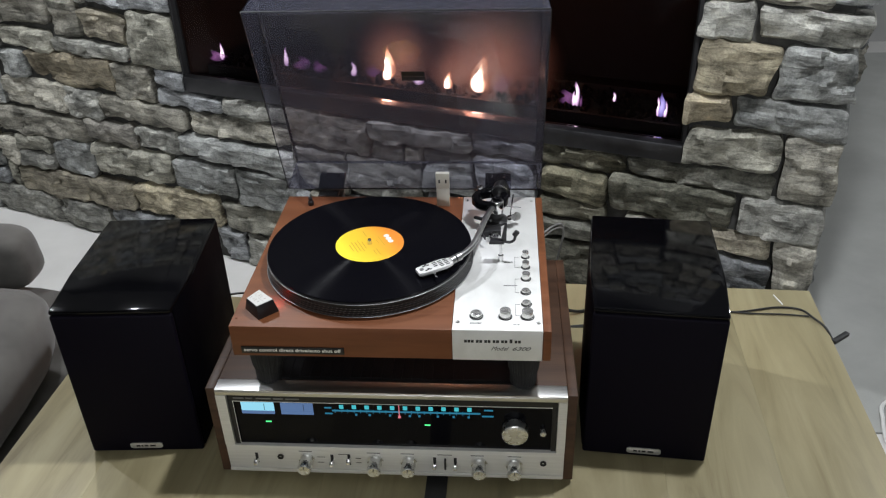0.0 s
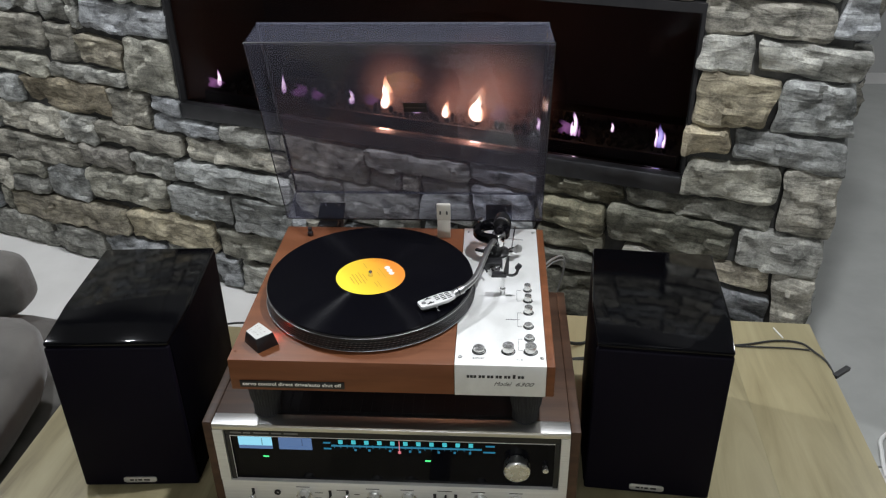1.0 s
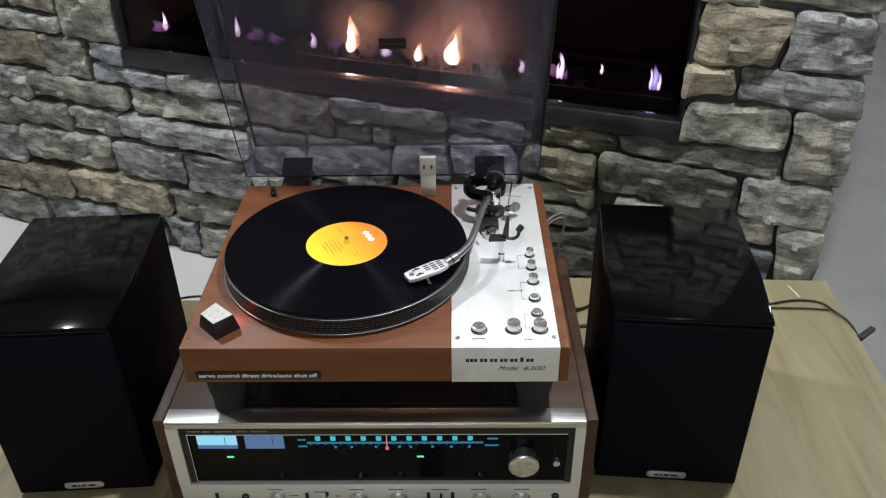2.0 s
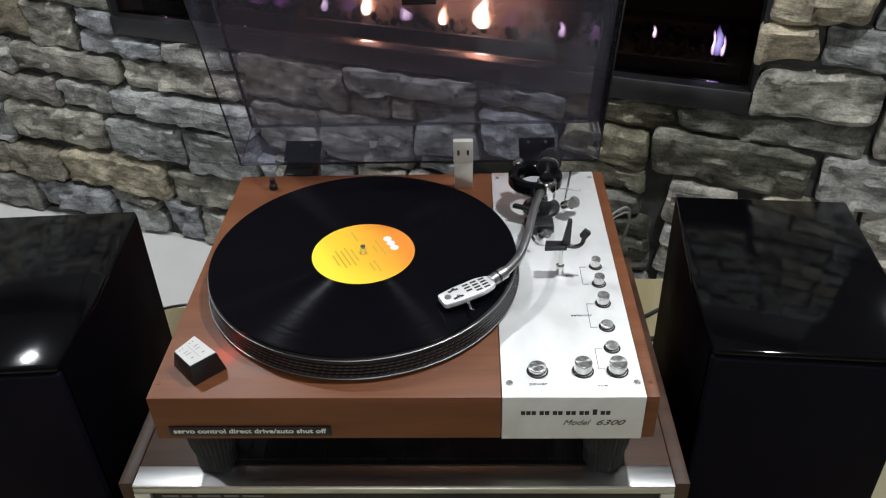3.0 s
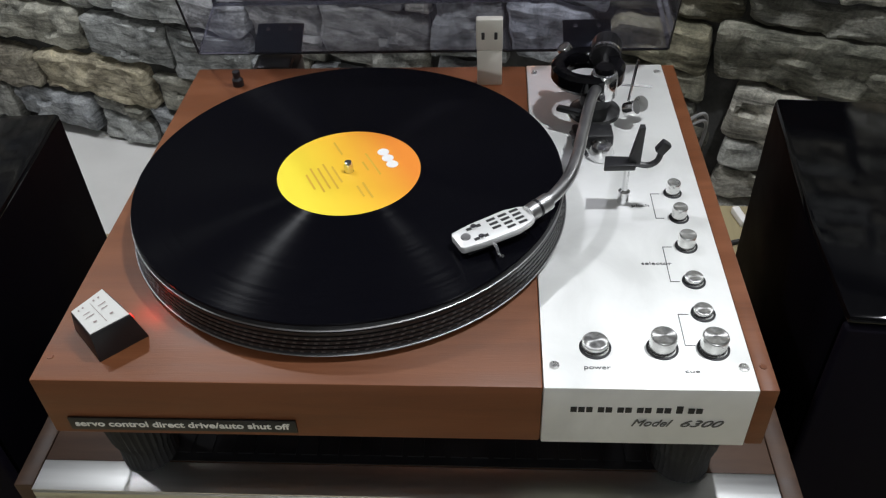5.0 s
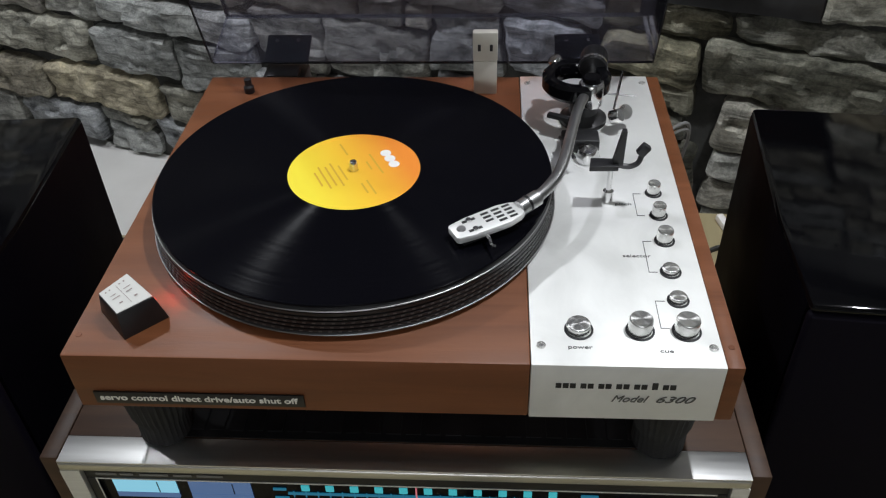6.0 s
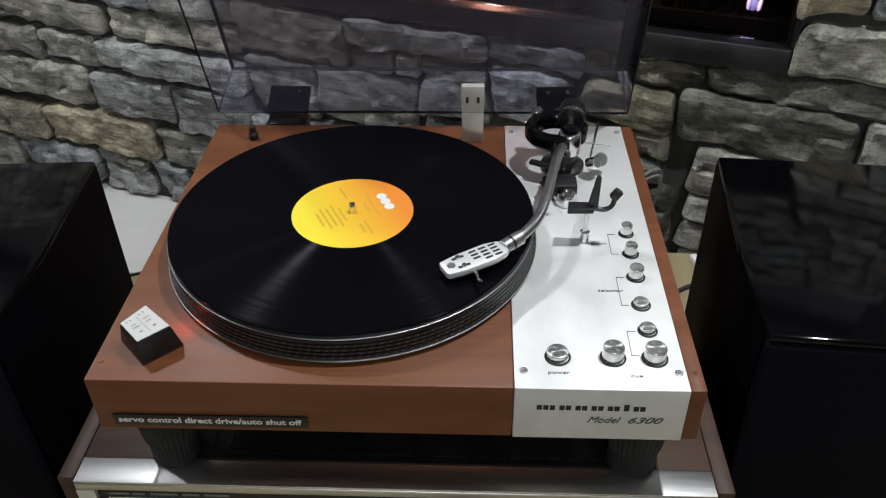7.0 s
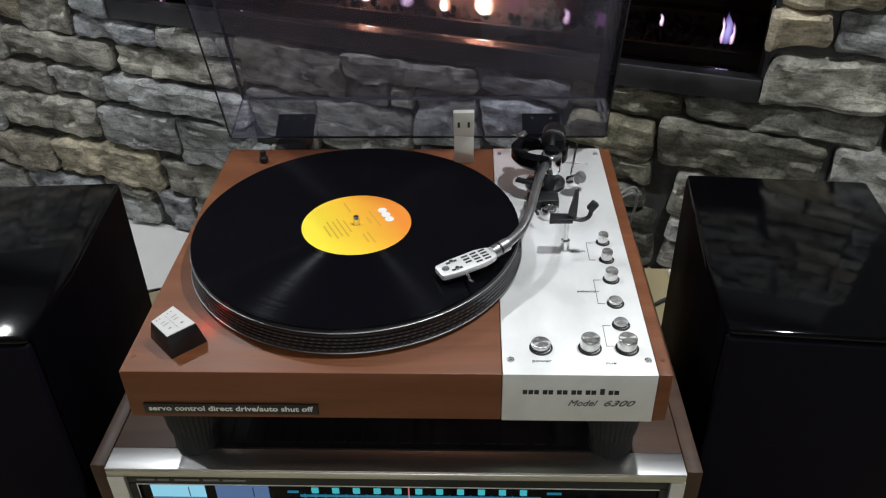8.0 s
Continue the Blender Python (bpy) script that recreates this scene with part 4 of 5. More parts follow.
for z, hw, dx in ((0.036, 0.0042, 0.0), (0.046, 0.0024, 0.0012), (0.066, 0.0016, 0.0030)):
    for y in (0.1715, 0.1765):
        for sgn in (-1, 1):
            blade.verts.new((0.1560 + dx + sgn * hw, y, ZP + z))
bmesh.ops.convex_hull(blade, input=blade.verts)
hook = tube(curve_points([(0.1575, 0.1735, ZP + 0.0355), (0.1655, 0.1725, ZP + 0.0350), (0.1715, 0.1725, ZP + 0.0385), (0.1735, 0.1725, ZP + 0.0455)], 5), 0.0022, 8)
tip = moved(box(-0.0036, 0.0036, -0.003, 0.003, -0.0048, 0.0048, 0.0012), pose(0.1742, 0.1725, ZP + 0.0500, 0, 35, 0))
part("clip", join(wing, blade, hook, tip), M_BLACK, rest, "black plastic clip")

# dust cover, hinged open


def acrylic(name, tint, haze, ior):
    m = bpy.data.materials.new(name)
    m.use_nodes = True
    nt = m.node_tree
    for n in list(nt.nodes):
        nt.nodes.remove(n)
    o = nt.nodes.new("ShaderNodeOutputMaterial")
    tr = node(m, "ShaderNodeBsdfTransparent", Color=(*tint, 1))
    gl = node(m, "ShaderNodeBsdfGlossy", Color=(1, 1, 1, 1), Roughness=0.04)
    # milky haze; its blue and warm tones also paint reflections and fire glare
    df, tl, haze_mix = node(m, "ShaderNodeBsdfDiffuse", Color=(0.34, 0.37, 0.49, 1)), node(m, "ShaderNodeBsdfTranslucent", Color=(0.38, 0.36, 0.42, 1)), node(m, "ShaderNodeMixShader")
    haze_mix.inputs[0].default_value = 0.4
    link(m, df.outputs[0], haze_mix.inputs[1])
    link(m, tl.outputs[0], haze_mix.inputs[2])
    fr = node(m, "ShaderNodeFresnel", IOR=ior)
    m1, m2 = node(m, "ShaderNodeMixShader"), node(m, "ShaderNodeMixShader")
    m1.inputs[0].default_value = haze
    link(m, tr.outputs[0], m1.inputs[1])
    link(m, haze_mix.outputs[0], m1.inputs[2])
    link(m, fr.outputs[0], m2.inputs[0])
    link(m, m1.outputs[0], m2.inputs[1])
    link(m, gl.outputs[0], m2.inputs[2])
    link(m, m2.outputs[0], o.inputs[0])
    return m


M_LID = acrylic("smoked_acrylic", (0.70, 0.69, 0.74), 0.085, 1.34)
M_LID_SIDE = acrylic("smoked_acrylic_side", (0.94, 0.93, 0.96), 0.055, 1.04)
# rear sheet has extra haze to paint its lit, bluish look
M_LID_REAR = acrylic("smoked_acrylic_rear", (0.88, 0.88, 0.93), 0.10, 1.10)
M_LID_HIGHLIGHT = acrylic("acrylic_edge", (0.80, 0.80, 0.84), 0.30, 1.7)
lid = part("dust_cover", bmesh.new(), M_LID, tt, "smoked clear acrylic lid, propped open")
LW, LL, LH, TH, TA = 0.224, 0.368, 0.062, 0.003, 0.006
lid.matrix_local = pose(-0.004, 0.408, ZP + 0.002, -71, 0, 0) 
sheets = (("top_sheet", [(-LW + TA, -LL + TA), (LW - TA, -LL + TA), (LW - TA, -TA), (-LW + TA, -TA)], LH - TH, LH),)
for name, outline, za, zb in sheets:
    part(name, prism(outline, za, zb, 0.0008), M_LID, lid)


def wall_sheet(p, q, inward):
    """One slightly leaning side of the lid from rim points p, q; inward: horizontal unit vector."""
    bm = bmesh.new()
    p, q, n = Vector((*p, 0)), Vector((*q, 0)), Vector((*inward, 0))
    along = (q - p).normalized() * TA
    up = Vector((0, 0, LH - TH - 0.0004))
    a = [p, q, q + n * TH, p + n * TH]
    b = [p + along + n * TA + up, q - along + n * TA + up, q - along + n * (TA + TH) + up, p + along + n * (TA + TH) + up]
    va, vb = [bm.verts.new(v) for v in a], [bm.verts.new(v) for v in b]
    bm.faces.new(va[::-1])
    bm.faces.new(vb)
    for i in range(4):
        bm.faces.new((va[i], va[(i + 1) % 4], vb[(i + 1) % 4], vb[i]))
    bmesh.ops.recalc_face_normals(bm, faces=bm.faces)
    return bm


for name, p, q, n in (("front_sheet", (-LW, -LL), (LW, -LL), (0, 1)), ("rear_sheet", (-LW, 0), (LW, 0), (0, -1)),
                      ("side_sheet", (-LW, -LL + 0.0035), (-LW, -0.0035), (1, 0)), ("side_sheet", (LW, -LL + 0.0035), (LW, -0.0035), (-1, 0))):
    part(name, wall_sheet(p, q, n), M_LID_REAR if name == "rear_sheet" else M_LID_SIDE, lid)
part("rim_edge", join(box(-LW, LW, -LL - 0.0012, -LL - 0.0002, -0.001, 0.0015), box(-LW, LW, 0.0002, 0.0012, -0.001, 0.0015), box(-LW - 0.0012, -LW - 0.0002, -LL, 0, -0.001, 0.0015), box(LW + 0.0002, LW + 0.0012, -LL, 0, -0.001, 0.0015)), M_BLACK, lid, "dark cut edge of the lid")
# corner bars whose pale haze paints a highlight along each lid edge
for za, ya in ((LH - 0.003, -TA - 0.001), (LH - 0.003, -LL + TA + 0.001)):
    part("corner", tube([(-LW + TA, ya, za), (LW - TA, ya, za)], 0.0022, 10), M_LID_HIGHLIGHT, lid, "rounded glossy corner of the lid")
for xa in (-LW + TA + 0.001, LW - TA - 0.001):
    part("corner", tube([(xa, -TA - 0.003, LH - 0.003), (xa, -LL + TA + 0.003, LH - 0.003)], 0.0022, 10), M_LID_HIGHLIGHT, lid, "rounded glossy corner of the lid")
for x in HINGES:
    leaf = part("hinge_leaf", moved(box(-0.023, 0.023, 0.0, 0.004, 0, 0.036, 0.0012), pose(x + 0.004, 0.0008, 0.001, 5.8, 0, 0)), M_BLACK, lid, "black hinge leaf screwed to the lid")
    for dx in (-0.011, 0.011):
        part("screw", moved(lathe([(0, 0), (0.0024, 0), (0.002, 0.0008), (0, 0.0006)], 12), pose(x + 0.004 + dx, -0.0044, 0.027, 90, 0, 0)), M_CHROME, lid)
tab = part("lid_tab", box(-0.008, 0.030, -LL * 0.555 - 0.009, -LL * 0.555 + 0.009, LH - TH - 0.002, LH - TH - 0.0004, 0.0005), M_BLACK, lid, "small black label on the lid")
part("bar", box(-0.005, 0.027, -LL * 0.555 - 0.0012, -LL * 0.555 + 0.0012, LH - TH - 0.0026, LH - TH - 0.0021), mat("dim_print", (0.06, 0.05, 0.05), 0.5), tab)

# ---------------------------------------------------------------- record
M_VINYL = mat("vinyl", (0.0025, 0.0025, 0.004), 0.24, 0.0, Anisotropic=1.0, Anisotropic_Rotation=0.25, Specular_IOR_Level=0.07)
vc, vl = node(M_VINYL, "ShaderNodeTexCoord"), M_VINYL.node_tree.nodes.new("ShaderNodeVectorMath")
vl.operation = "LENGTH"
vn = node(M_VINYL, "ShaderNodeTexNoise", Scale=260.0, Detail=3.0)
vn.noise_dimensions = "1D"
vm = node(M_VINYL, "ShaderNodeMapRange")
vm.inputs["From Min"].default_value, vm.inputs["From Max"].default_value = 0.35, 0.65
vm.inputs["To Min"].default_value, vm.inputs["To Max"].default_value = 0.19, 0.25
link(M_VINYL, vc.outputs["Object"], vl.inputs[0])
link(M_VINYL, vl.outputs["Value"], vn.inputs["W"])
link(M_VINYL, vn.outputs["Fac"], vm.inputs["Value"])
link(M_VINYL, vm.outputs["Result"], M_VINYL.node_tree.nodes["Principled BSDF"].inputs["Roughness"])
tg = node(M_VINYL, "ShaderNodeTangent")
tg.direction_type, tg.axis = "RADIAL", "Z"
link(M_VINYL, tg.outputs[0], M_VINYL.node_tree.nodes["Principled BSDF"].inputs["Tangent"])
rec = thing("vinyl_record", (CX, CY, 0.646 + ZP + TOP), "black long-playing record with a yellow and orange label, on the platter", "record")
prof = [(0, 0.0002), (0.1525, 0.0002), (0.1540, 0.0008), (0.1540, 0.0016), (0.1533, 0.0022)]
prof += [(0.1518, 0.0018), (0.0540, 0.0018), (0.0528, 0.0021), (0.0, 0.0021)]
part("disc", lathe(prof, 160), [M_VINYL], rec, "black grooved vinyl disc")
M_LABEL = mat("record_label", rough=0.45)
tc = node(M_LABEL, "ShaderNodeTexCoord")
sx = node(M_LABEL, "ShaderNodeSeparateXYZ")
mr = node(M_LABEL, "ShaderNodeMapRange")
mr.inputs["From Min"].default_value, mr.inputs["From Max"].default_value = -0.05, 0.05
rp = node(M_LABEL, "ShaderNodeValToRGB")
els = rp.color_ramp.elements
els.new(0.5)
for e, (p, c) in zip(els, ((0.1, (0.90, 0.74, 0.04)), (0.45, (0.90, 0.55, 0.03)), (0.9, (0.86, 0.27, 0.03)))):
    e.position, e.color = p, (*c, 1)
link(M_LABEL, tc.outputs["Object"], sx.inputs[0])
link(M_LABEL, sx.outputs["Y"], mr.inputs["Value"])
link(M_LABEL, mr.outputs["Result"], rp.inputs["Fac"])
link(M_LABEL, rp.outputs["Color"], M_LABEL.node_tree.nodes["Principled BSDF"].inputs["Base Color"])
lab = part("label", lathe([(0.0036, 0.0022), (0.0516, 0.0022), (0.0520, 0.0024), (0.0036, 0.0025)], 96), M_LABEL, rec, "yellow to orange paper label")
lab.rotation_euler = (0, 0, math.radians(-62))
part("logo_shape", join(*[moved(prism([(0.0046 * math.cos(k * math.pi / 8), 0.0044 * math.sin(k * math.pi / 8)) for k in range(16)], 0.0025, 0.0027), pose(-0.0105 + i * 0.0088, 0.031, 0)) for i in range(3)]), M_WHITE, lab, "three plain white shapes")
bars = []
for y, w in ((0.018, 0.030), (0.012, 0.012), (-0.010, 0.022), (-0.015, 0.034), (-0.020, 0.028), (-0.025, 0.032), (-0.030, 0.020)):
    bars.append(box(-w / 2, w / 2, y, y + 0.0014, 0.0025, 0.00262))
bars += [box(-0.040, -0.022, 0.002, 0.0034, 0.0025, 0.00262), box(0.018, 0.038, 0.003, 0.0044, 0.0025, 0.00262), box(0.020, 0.034, -0.002, -0.0006, 0.0025, 0.00262)]
M_LABEL_PRINT = mat("label_print", (0.66, 0.38, 0.03), 0.6)
for b in bars:
    part("bar", b, M_LABEL_PRINT, lab)

# ---------------------------------------------------------------- cables
M_CORD = varied(mat("black_cord", rough=0.55), [(0.3, (0.010, 0.010, 0.010)), (0.7, (0.022, 0.022, 0.022))], noise=30)
M_GREY_CORD = varied(mat("grey_cord", rough=0.5), [(0.3, (0.16, 0.16, 0.16)), (0.7, (0.26, 0.26, 0.25))], noise=30)
M_WHITE_CORD = varied(mat("white_cord", rough=0.5), [(0.3, (0.66, 0.66, 0.64)), (0.7, (0.74, 0.74, 0.72))], noise=30)


def cord(label, points, r, material=None):
    ob = obj("cable", tube(curve_points(points, 8), r, 8), material or M_CORD)
    return tagged(ob, label, "cable")


T = TABLE + 0.003
c = cord("black speaker cable trailing over the table edge to a small plug", [(0.49, 0.37, T + 0.03), (0.54, 0.445, T), (0.62, 0.452, T), (0.69, 0.468, T), (0.735, 0.462, T), (0.752, 0.430, T + 0.002), (0.765, 0.405, T), (0.770, 0.372, T - 0.006)], 0.0020)
cord("thin black cable lying along the table's back edge", [(0.50, 0.39, T + 0.02), (0.56, 0.458, T), (0.62, 0.448, T), (0.70, 0.445, T), (0.745, 0.440, T)], 0.0016)
part("plug", moved(box(-0.022, 0.022, -0.005, 0.005, -0.004, 0.004, 0.0015), pose(0.785, 0.380, TABLE - 0.002, 0, 0, 38)), M_CORD, c, "dark straight plug")
cord("black power cable behind the receiver", [(0.20, 0.365, 0.56), (0.26, 0.42, 0.50), (0.31, 0.445, T), (0.36, 0.47, T), (0.42, 0.44, T)], 0.0034)
cord("black cable crossing the table behind the receiver", [(0.18, 0.365, 0.54), (0.25, 0.395, T), (0.33, 0.40, T), (0.40, 0.41, T)], 0.0038)
for k in (0.0, 0.007):
    cord("grey signal lead leaving the turntable", [(0.20, 0.330, 0.695), (0.224, 0.347, 0.700 + k), (0.241, 0.364, 0.705 + k), (0.258, 0.377, 0.702 + k), (0.262, 0.384, 0.68), (0.252, 0.386, 0.62), (0.240, 0.390, 0.52), (0.238, 0.392, 0.474)], 0.0018, M_GREY_CORD)
cord("thin dark cable behind the receiver", [(-0.24, 0.365, 0.53), (-0.32, 0.42, 0.52), (-0.37, 0.43, 0.515), (-0.42, 0.40, 0.52), (-0.43, 0.33, 0.56)], 0.0022)
cord("white cable lying on the floor beside the table", [(1.060, 0.585, 0.006), (1.064, 0.615, 0.009), (1.076, 0.66, 0.012), (1.10, 0.715, 0.012), (1.20, 0.78, 0.012)], 0.005, M_WHITE_CORD)
tag = obj("cable_tag", box(-0.005, 0.005, -0.016, 0.016, 0, 0.010, 0.002), M_WHITE_CORD)
tag.matrix_world = pose(0.365, 0.515, TABLE, 0, 0, 12)
tagged(tag, "small white plastic cable connector on the table", "connector")
clip = obj("cable_clip", box(-0.0014, 0.0014, -0.018, 0.018, 0, 0.002, 0.0006), M_WHITE_CORD)
clip.matrix_world = pose(0.703, 0.497, TABLE, 0, 0, 14)
tagged(clip, "thin white strip lying on the table", "strip")
strap = obj("strap", box(-0.016, 0.016, -0.26, 0.14, 0, 0.004, 0.001), M_CORD)
strap.matrix_world = pose(0.057, -0.06, TABLE, 0, 0, -1)
tagged(strap, "flat black strap lying under the receiver", "strap")

# ---------------------------------------------------------------- sofa
sofa = thing("sofa", (-1.25, 0.1, 0), "grey fabric sofa with a soft rounded arm beside the table", "sofa")


def cushion(x0, x1, y0, y1, z0, z1, puff, seed):
    bm = box(x0, x1, y0, y1, z0, z1)
    bmesh.ops.subdivide_edges(bm, edges=bm.edges, cuts=9, use_grid_fill=True)
    cx, cy, cz = (x0 + x1) / 2, (y0 + y1) / 2, (z0 + z1) / 2
    hx, hy, hz = (x1 - x0) / 2, (y1 - y0) / 2, (z1 - z0) / 2
    for v in bm.verts:
        a, b, c = (v.co.x - cx) / hx, (v.co.y - cy) / hy, (v.co.z - cz) / hz
        n = max((abs(a) ** 5 + abs(b) ** 5 + abs(c) ** 5) ** 0.2, 0.001)
        k = max(abs(a), abs(b), abs(c)) / n
        w = 1 + puff * (1 - abs(a)) * (1 - abs(b)) * 0.5
        q = Vector((cx + a * k * hx * w, cy + b * k * hy, cz + c * k * hz * (1 + puff * (1 - a * a) * (1 - b * b))))
        d = noise.noise(q * 7 + Vector((seed, 0, 0))) * 0.012 + noise.noise(Vector((q.x * 5, q.y * 22, q.z * 9)) + Vector((seed, 3, 0))) * 0.006
        v.co = q + (q - Vector((cx, cy, cz))).normalized() * d
    return bm


part("base", cushion(-0.65, 0.600, -0.95, 0.600, 0.03, 0.420, 0.0, 1), M_FABRIC, sofa)
part("arm", cushion(0.08, 0.555, -0.95, 0.345, 0.40, 0.550, 0.02, 2), M_FABRIC, sofa, "padded arm with soft folds")
part("back_cushion", cushion(0.00, 0.352, 0.460, 0.580, 0.412, 0.545, 0.03, 3), M_FABRIC, sofa, "rounded end of the back cushion")
part("back", cushion(-0.65, 0.05, 0.36, 0.56, 0.30, 0.62, 0.0, 4), M_FABRIC, sofa)
part("seat_cushion", cushion(-0.62, 0.11, -0.9, 0.36, 0.38, 0.50, 0.08, 5), M_FABRIC, sofa)
for x in (-0.55, 0.28):
    for y in (-0.85, 0.2):
        part("foot", box(x - 0.03, x + 0.03, y - 0.03, y + 0.03, 0, 0.05, 0.004), M_BLACK, sofa)

# ---------------------------------------------------------------- stones of the breast
STEP = 0.02
NX, NZ = 150, 84           # cells over 3.0 m by 1.68 m
taken = [[0] * NZ for _ in range(NX)]


def cells(x0, z0, x1, z1):
    return (max(0, round((x0 + 3.0) / STEP)), max(0, round(z0 / STEP)), min(NX, round((x1 + 3.0) / STEP)), min(NZ, round(z1 / STEP)))


def mark(c, value):
    for i in range(c[0], c[2]):
        for j in range(c[1], c[3]):
            taken[i][j] = value


def free(i0, j0, i1, j1):
    return i0 >= 0 and j0 >= 0 and i1 <= NX and j1 <= NZ and all(not taken[i][j] for i in range(i0, i1) for j in range(j0, j1))


mark(cells(FIRE_L, FIRE_B - 0.01, FIRE_R, FIRE_T), -1)
LEFT_HIGH = [(-2.04, 0.79, -1.77, 0.86), (-2.4, 0.74, -2.26, 0.8), (-2.25, 0.72, -2.14, 0.78), (-2.12, 0.72, -1.96, 0.79), (-1.94, 0.64, -1.77, 0.78),
             (-2.44, 0.64, -2.29, 0.71), (-2.26, 0.64, -1.97, 0.7), (-2.48, 0.55, -2.41, 0.61), (-2.38, 0.55, -2.06, 0.63), (-2.04, 0.54, -1.89, 0.63),
             (-2.49, 0.45, -2.29, 0.54), (-2.25, 0.46, -2.14, 0.53), (-2.11, 0.44, -1.79, 0.53), (-1.87, 0.54, -1.64, 0.59), (-1.64, 0.52, -1.51, 0.59)]
LEFT_LOW = [(-2.56, 0.36, -2.22, 0.43), (-2.2, 0.36, -2.01, 0.44), (-1.77, 0.44, -1.46, 0.51), (-2.34, 0.24, -2.22, 0.34), (-2.19, 0.28, -1.89, 0.35),
            (-2, 0.36, -1.81, 0.40), (-1.81, 0.36, -1.45, 0.43), (-2.54, 0.14, -2.06, 0.22), (-1.87, 0.24, -1.65, 0.34), (-2.07, 0.14, -1.74, 0.23),
            (-1.63, 0.23, -1.46, 0.35), (-2.71, 0, -2.44, 0.07), (-2.4, 0.03, -2.2, 0.13), (-2.17, 0.06, -1.96, 0.12), (-1.72, 0.13, -1.52, 0.22),
            (-1.73, 0.02, -1.65, 0.12), (-1.64, 0.04, -1.52, 0.12)]
RIGHT = [(-0.33, 0.95, -0.11, 1.00), (-0.34, 0.88, -0.22, 0.94), (-0.22, 0.88, 0.0, 0.95), (-0.34, 0.77, -0.18, 0.87), (-0.17, 0.77, 0.0, 0.88),
         (-0.34, 0.69, -0.24, 0.76), (-0.24, 0.68, 0.0, 0.76), (-0.34, 0.59, -0.12, 0.67), (-0.12, 0.55, 0.0, 0.67), (-0.46, 0.54, -0.12, 0.58),
         (-0.49, 0.42, -0.21, 0.53), (-0.2, 0.43, 0.0, 0.53), (-0.67, 0.52, -0.47, 0.58), (-0.67, 0.45, -0.5, 0.5), (-0.66, 0.39, -0.54, 0.43),
         (-0.64, 0.33, -0.53, 0.38), (-0.25, 0.38, -0.12, 0.42), (-0.24, 0.3, -0.1, 0.36), (-0.11, 0.3, 0.0, 0.42), (-0.64, 0.22, -0.52, 0.31)]
MIDDLE = [(-1.41, 0.48, -1.16, 0.54), (-1.15, 0.52, -0.87, 0.58), (-0.86, 0.53, -0.68, 0.58), (-1.4, 0.36, -1.26, 0.46), (-1.25, 0.38, -1.02, 0.46), (-1.01, 0.42, -0.87, 0.51), (-0.86, 0.44, -0.68, 0.51)]
TAN = {(-2.38, 0.55), (-2.12, 0.72), (-2.2, 0.36), (-2.54, 0.14), (-2.07, 0.14), (-0.34, 0.77), (-0.34, 0.69), (-0.25, 0.38)}
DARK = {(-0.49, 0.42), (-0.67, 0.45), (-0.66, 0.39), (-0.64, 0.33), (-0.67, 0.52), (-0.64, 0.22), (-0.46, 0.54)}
beds = []
for group in (RIGHT, LEFT_HIGH, LEFT_LOW, MIDDLE):
    for r in group:
        c = list(cells(*r))
        while c[0] < c[2] and any(taken[c[0]][j] for j in range(c[1], c[3])):
            c[0] += 1
        while c[1] < c[3] and c[0] < c[2] and any(taken[i][c[1]] for i in range(c[0], c[2])):
            c[1] += 1
        if c[2] - c[0] < 2 or c[3] - c[1] < 2:
            continue
        mark(c, 1)
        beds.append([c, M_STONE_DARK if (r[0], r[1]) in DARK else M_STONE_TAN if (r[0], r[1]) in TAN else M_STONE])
for _ in range(2):       # let neighbours close up
    for bed in beds:
        c = bed[0]
        if free(c[0], c[1] - 1, c[2], c[1]):
            c[1] -= 1
        if free(c[0], c[3], c[2], c[3] + 1):
            c[3] += 1
        if free(c[0] - 1, c[1], c[0], c[3]):
            c[0] -= 1
        if free(c[2], c[1], c[2] + 1, c[3]):
            c[2] += 1
        mark(c, 1)
srnd = random.Random(21)
for j in range(NZ):
    i = 0
    while i < NX:
        if taken[i][j]:
            i += 1
            continue
        h, w = srnd.choice((3, 4, 4, 5, 6)), srnd.choice((5, 7, 9, 11, 13, 15))
        i1 = i + 1
        while i1 < NX and i1 - i < w and not taken[i1][j]:
            i1 += 1
        j1 = j + 1
        while j1 < NZ and j1 - j < h and all(not taken[k][j1] for k in range(i, i1)):
            j1 += 1
        c = [i, j, i1, j1]
        mark(c, 1)
        if (i1 - i) >= 2 and (j1 - j) >= 2:
            beds.append([c, M_STONE_TAN if srnd.random() < 0.14 else M_STONE])
        i = i1


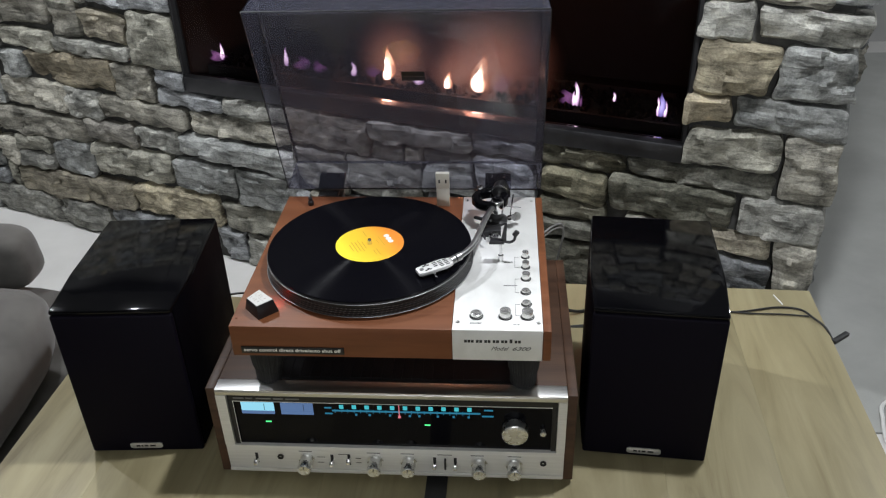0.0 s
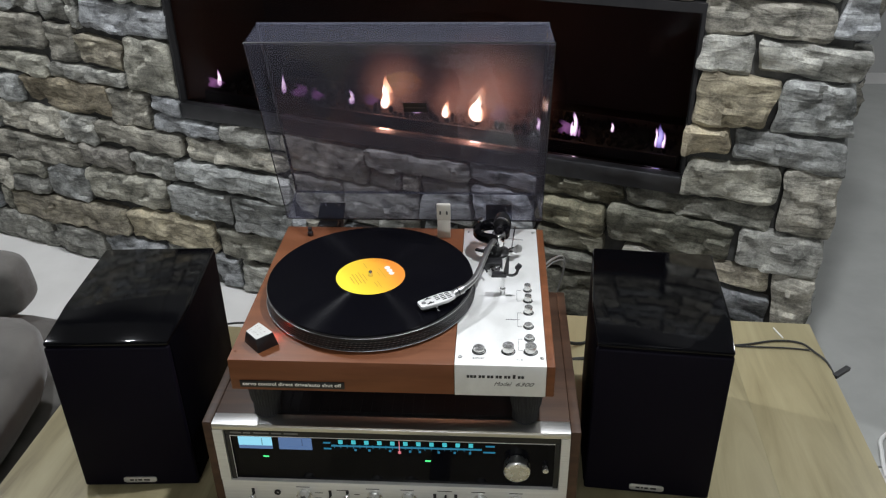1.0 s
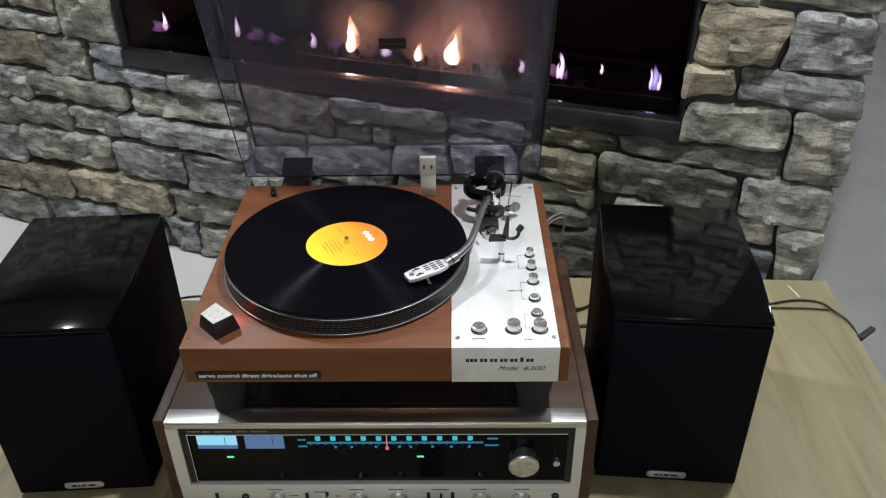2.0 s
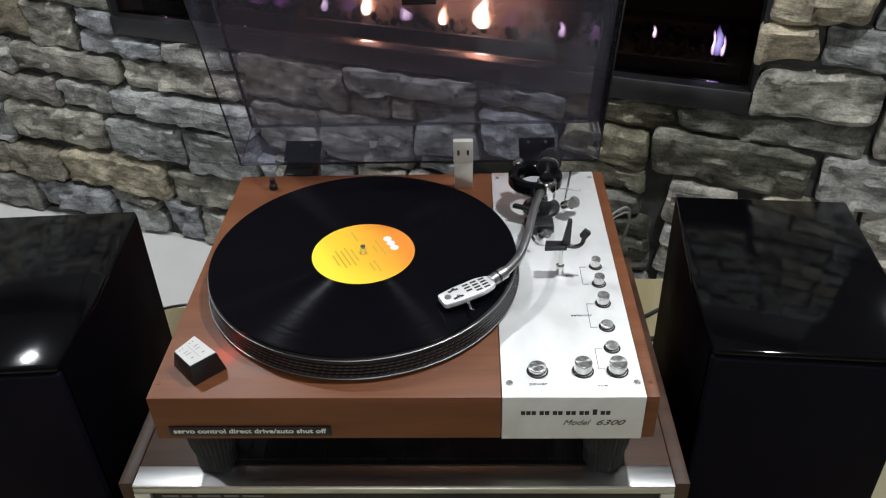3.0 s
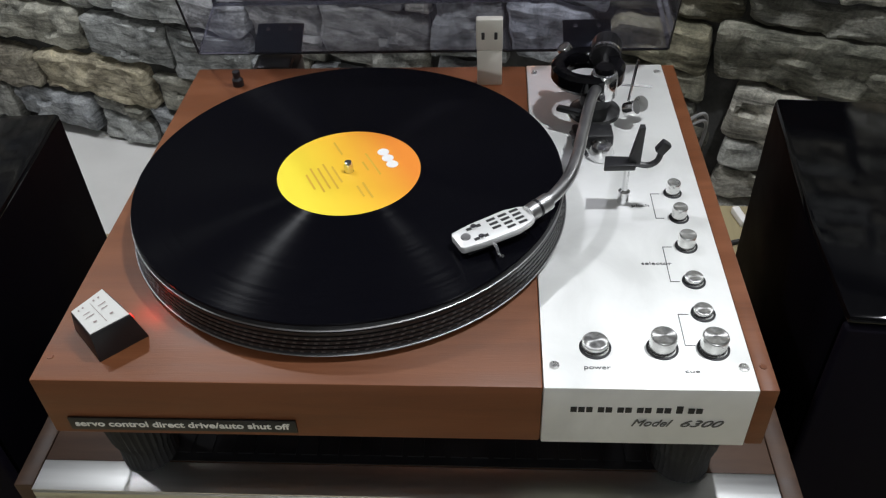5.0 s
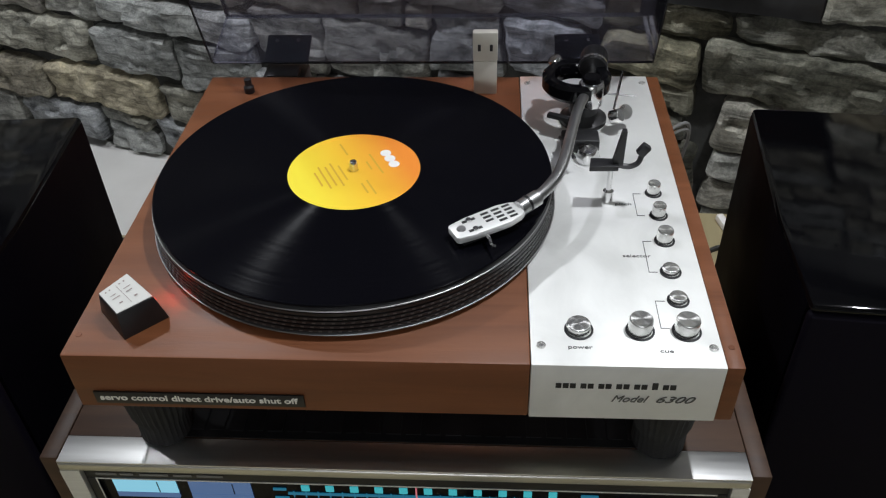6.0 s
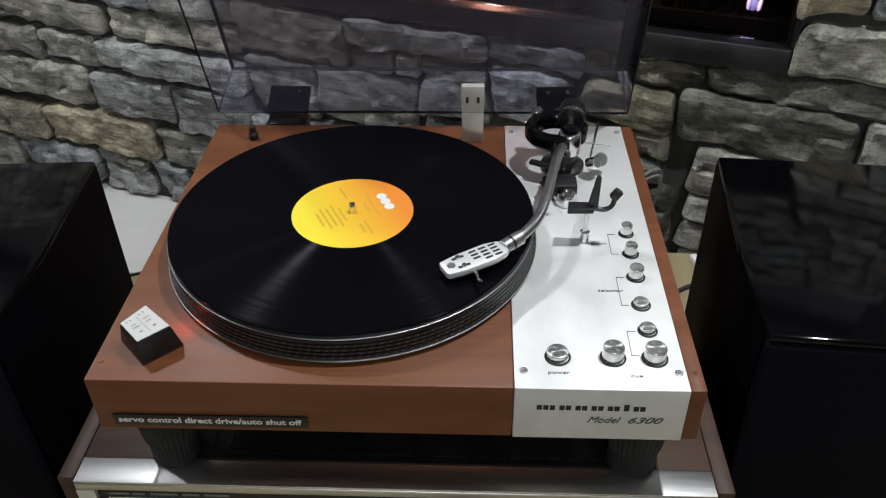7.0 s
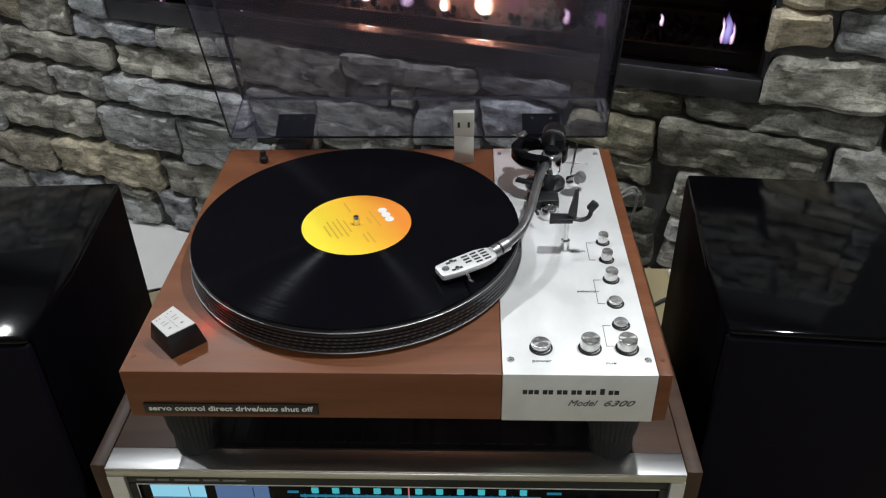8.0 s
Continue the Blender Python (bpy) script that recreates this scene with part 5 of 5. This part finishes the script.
def stone_mesh(w, h, seed):
    """A split-faced stone with chiselled facets and broken edges; its face lies on y = 0, w wide, h high."""
    r = random.Random(seed)
    nx, nz = max(6, min(30, int(w / 0.0095))), max(6, min(15, int(h / 0.0085)))
    off = Vector((r.uniform(0, 90), r.uniform(0, 90), r.uniform(0, 90)))
    proud = r.uniform(-0.012, 0.010)
    tilt_x, tilt_z = r.uniform(-0.06, 0.06), r.uniform(-0.13, 0.05)
    jog = min(0.014, h * 0.14)
    cx = [r.uniform(-jog, jog * 0.5) for _ in range(4)]
    cz = [r.uniform(-jog * 0.8, jog * 0.35) for _ in range(4)]
    seeds = []
    for _ in range(max(3, int(w * h / 0.0022))):
        seeds.append((r.uniform(-w / 2, w / 2), r.uniform(-h / 2, h / 2), r.uniform(-0.22, 0.22), r.uniform(-0.34, 0.26), r.uniform(-0.004, 0.005)))
    bm = bmesh.new()
    grid = []
    for a in range(nx + 1):
        col = []
        for b in range(nz + 1):
            u, v = a / nx * 2 - 1, b / nz * 2 - 1
            m = max(abs(u), abs(v))
            n = (abs(u) ** 14 + abs(v) ** 14) ** (1 / 14) if m > 0 else 1
            k = m / n
            fu, fv = (u * k + 1) / 2, (v * k + 1) / 2
            wl, wr, wb, wt = 1 - fu, fu, 1 - fv, fv
            sx = -(cx[0] * wl * wb + cx[1] * wl * wt) + (cx[2] * wr * wb + cx[3] * wr * wt)
            sz = -(cz[0] * wl * wb + cz[2] * wr * wb) + (cz[1] * wl * wt + cz[3] * wr * wt)
            p = Vector((u * k * w / 2 + sx, 0, v * k * h / 2 + sz))
            if m > 0.7:
                p += Vector((noise.noise(p * 22 + off), 0, noise.noise(p * 24 - off))) * 0.009 * (m - 0.7) / 0.3
            d = min((1 - abs(u)) * w / 2, (1 - abs(v)) * h / 2)
            roll = 0.007 * (1 - min(1, d / 0.005)) ** 1.5
            wx, wz = p.x + 0.012 * noise.noise(p * 30 + off), p.z + 0.010 * noise.noise(p * 34 - off)
            near = sorted(((wx - s[0]) ** 2 * 0.45 + (wz - s[1]) ** 2, i) for i, s in enumerate(seeds))[0][1]
            s = seeds[near]
            facet = max(-0.010, min(0.010, s[2] * (p.x - s[0]) + s[3] * (p.z - s[1]) + s[4]))
            p.y = proud + roll + facet + 0.010 * noise.noise(Vector((p.x * 6, 0, p.z * 12)) + off) + 0.004 * noise.noise(Vector((p.x * 40, 5, p.z * 55)) + off) + tilt_x * p.x + tilt_z * p.z
            col.append(bm.verts.new(p))
        grid.append(col)
    for a in range(nx):
        for b in range(nz):
            bm.faces.new((grid[a][b], grid[a + 1][b], grid[a + 1][b + 1], grid[a][b + 1]))
    ring = [grid[a][0] for a in range(nx + 1)] + [grid[nx][b] for b in range(1, nz + 1)] + [grid[a][nz] for a in range(nx - 1, -1, -1)] + [grid[0][b] for b in range(nz - 1, 0, -1)]
    back = [bm.verts.new((v.co.x, 0.075, v.co.z)) for v in ring]
    for k in range(len(ring)):
        n = (k + 1) % len(ring)
        bm.faces.new((ring[n], ring[k], back[k], back[n]))
    bmesh.ops.recalc_face_normals(bm, faces=bm.faces)
    return bm


for k, (c, material) in enumerate(beds):
    xa, xb, za, zb = c[0] * STEP - 3.0, c[2] * STEP - 3.0, c[1] * STEP, c[3] * STEP
    g = srnd.uniform(0.001, 0.006)
    s = obj("stone", stone_mesh(xb - xa - g, zb - za - g, k * 13 + 5), material, wall_north, smooth=True)
    s.matrix_local = pose((xa + xb) / 2, 0.006, (za + zb) / 2, 0, srnd.uniform(-1.5, 2.5), 0)
# the corner's return face, seen only edge on
for k in range(14):
    z = k * 0.12
    s = obj("stone", stone_mesh(0.26, 0.112, 900 + k), M_STONE, wall_north)
    s.matrix_local = pose(-0.012, 0.235, z + 0.06, 0, 0, 90)
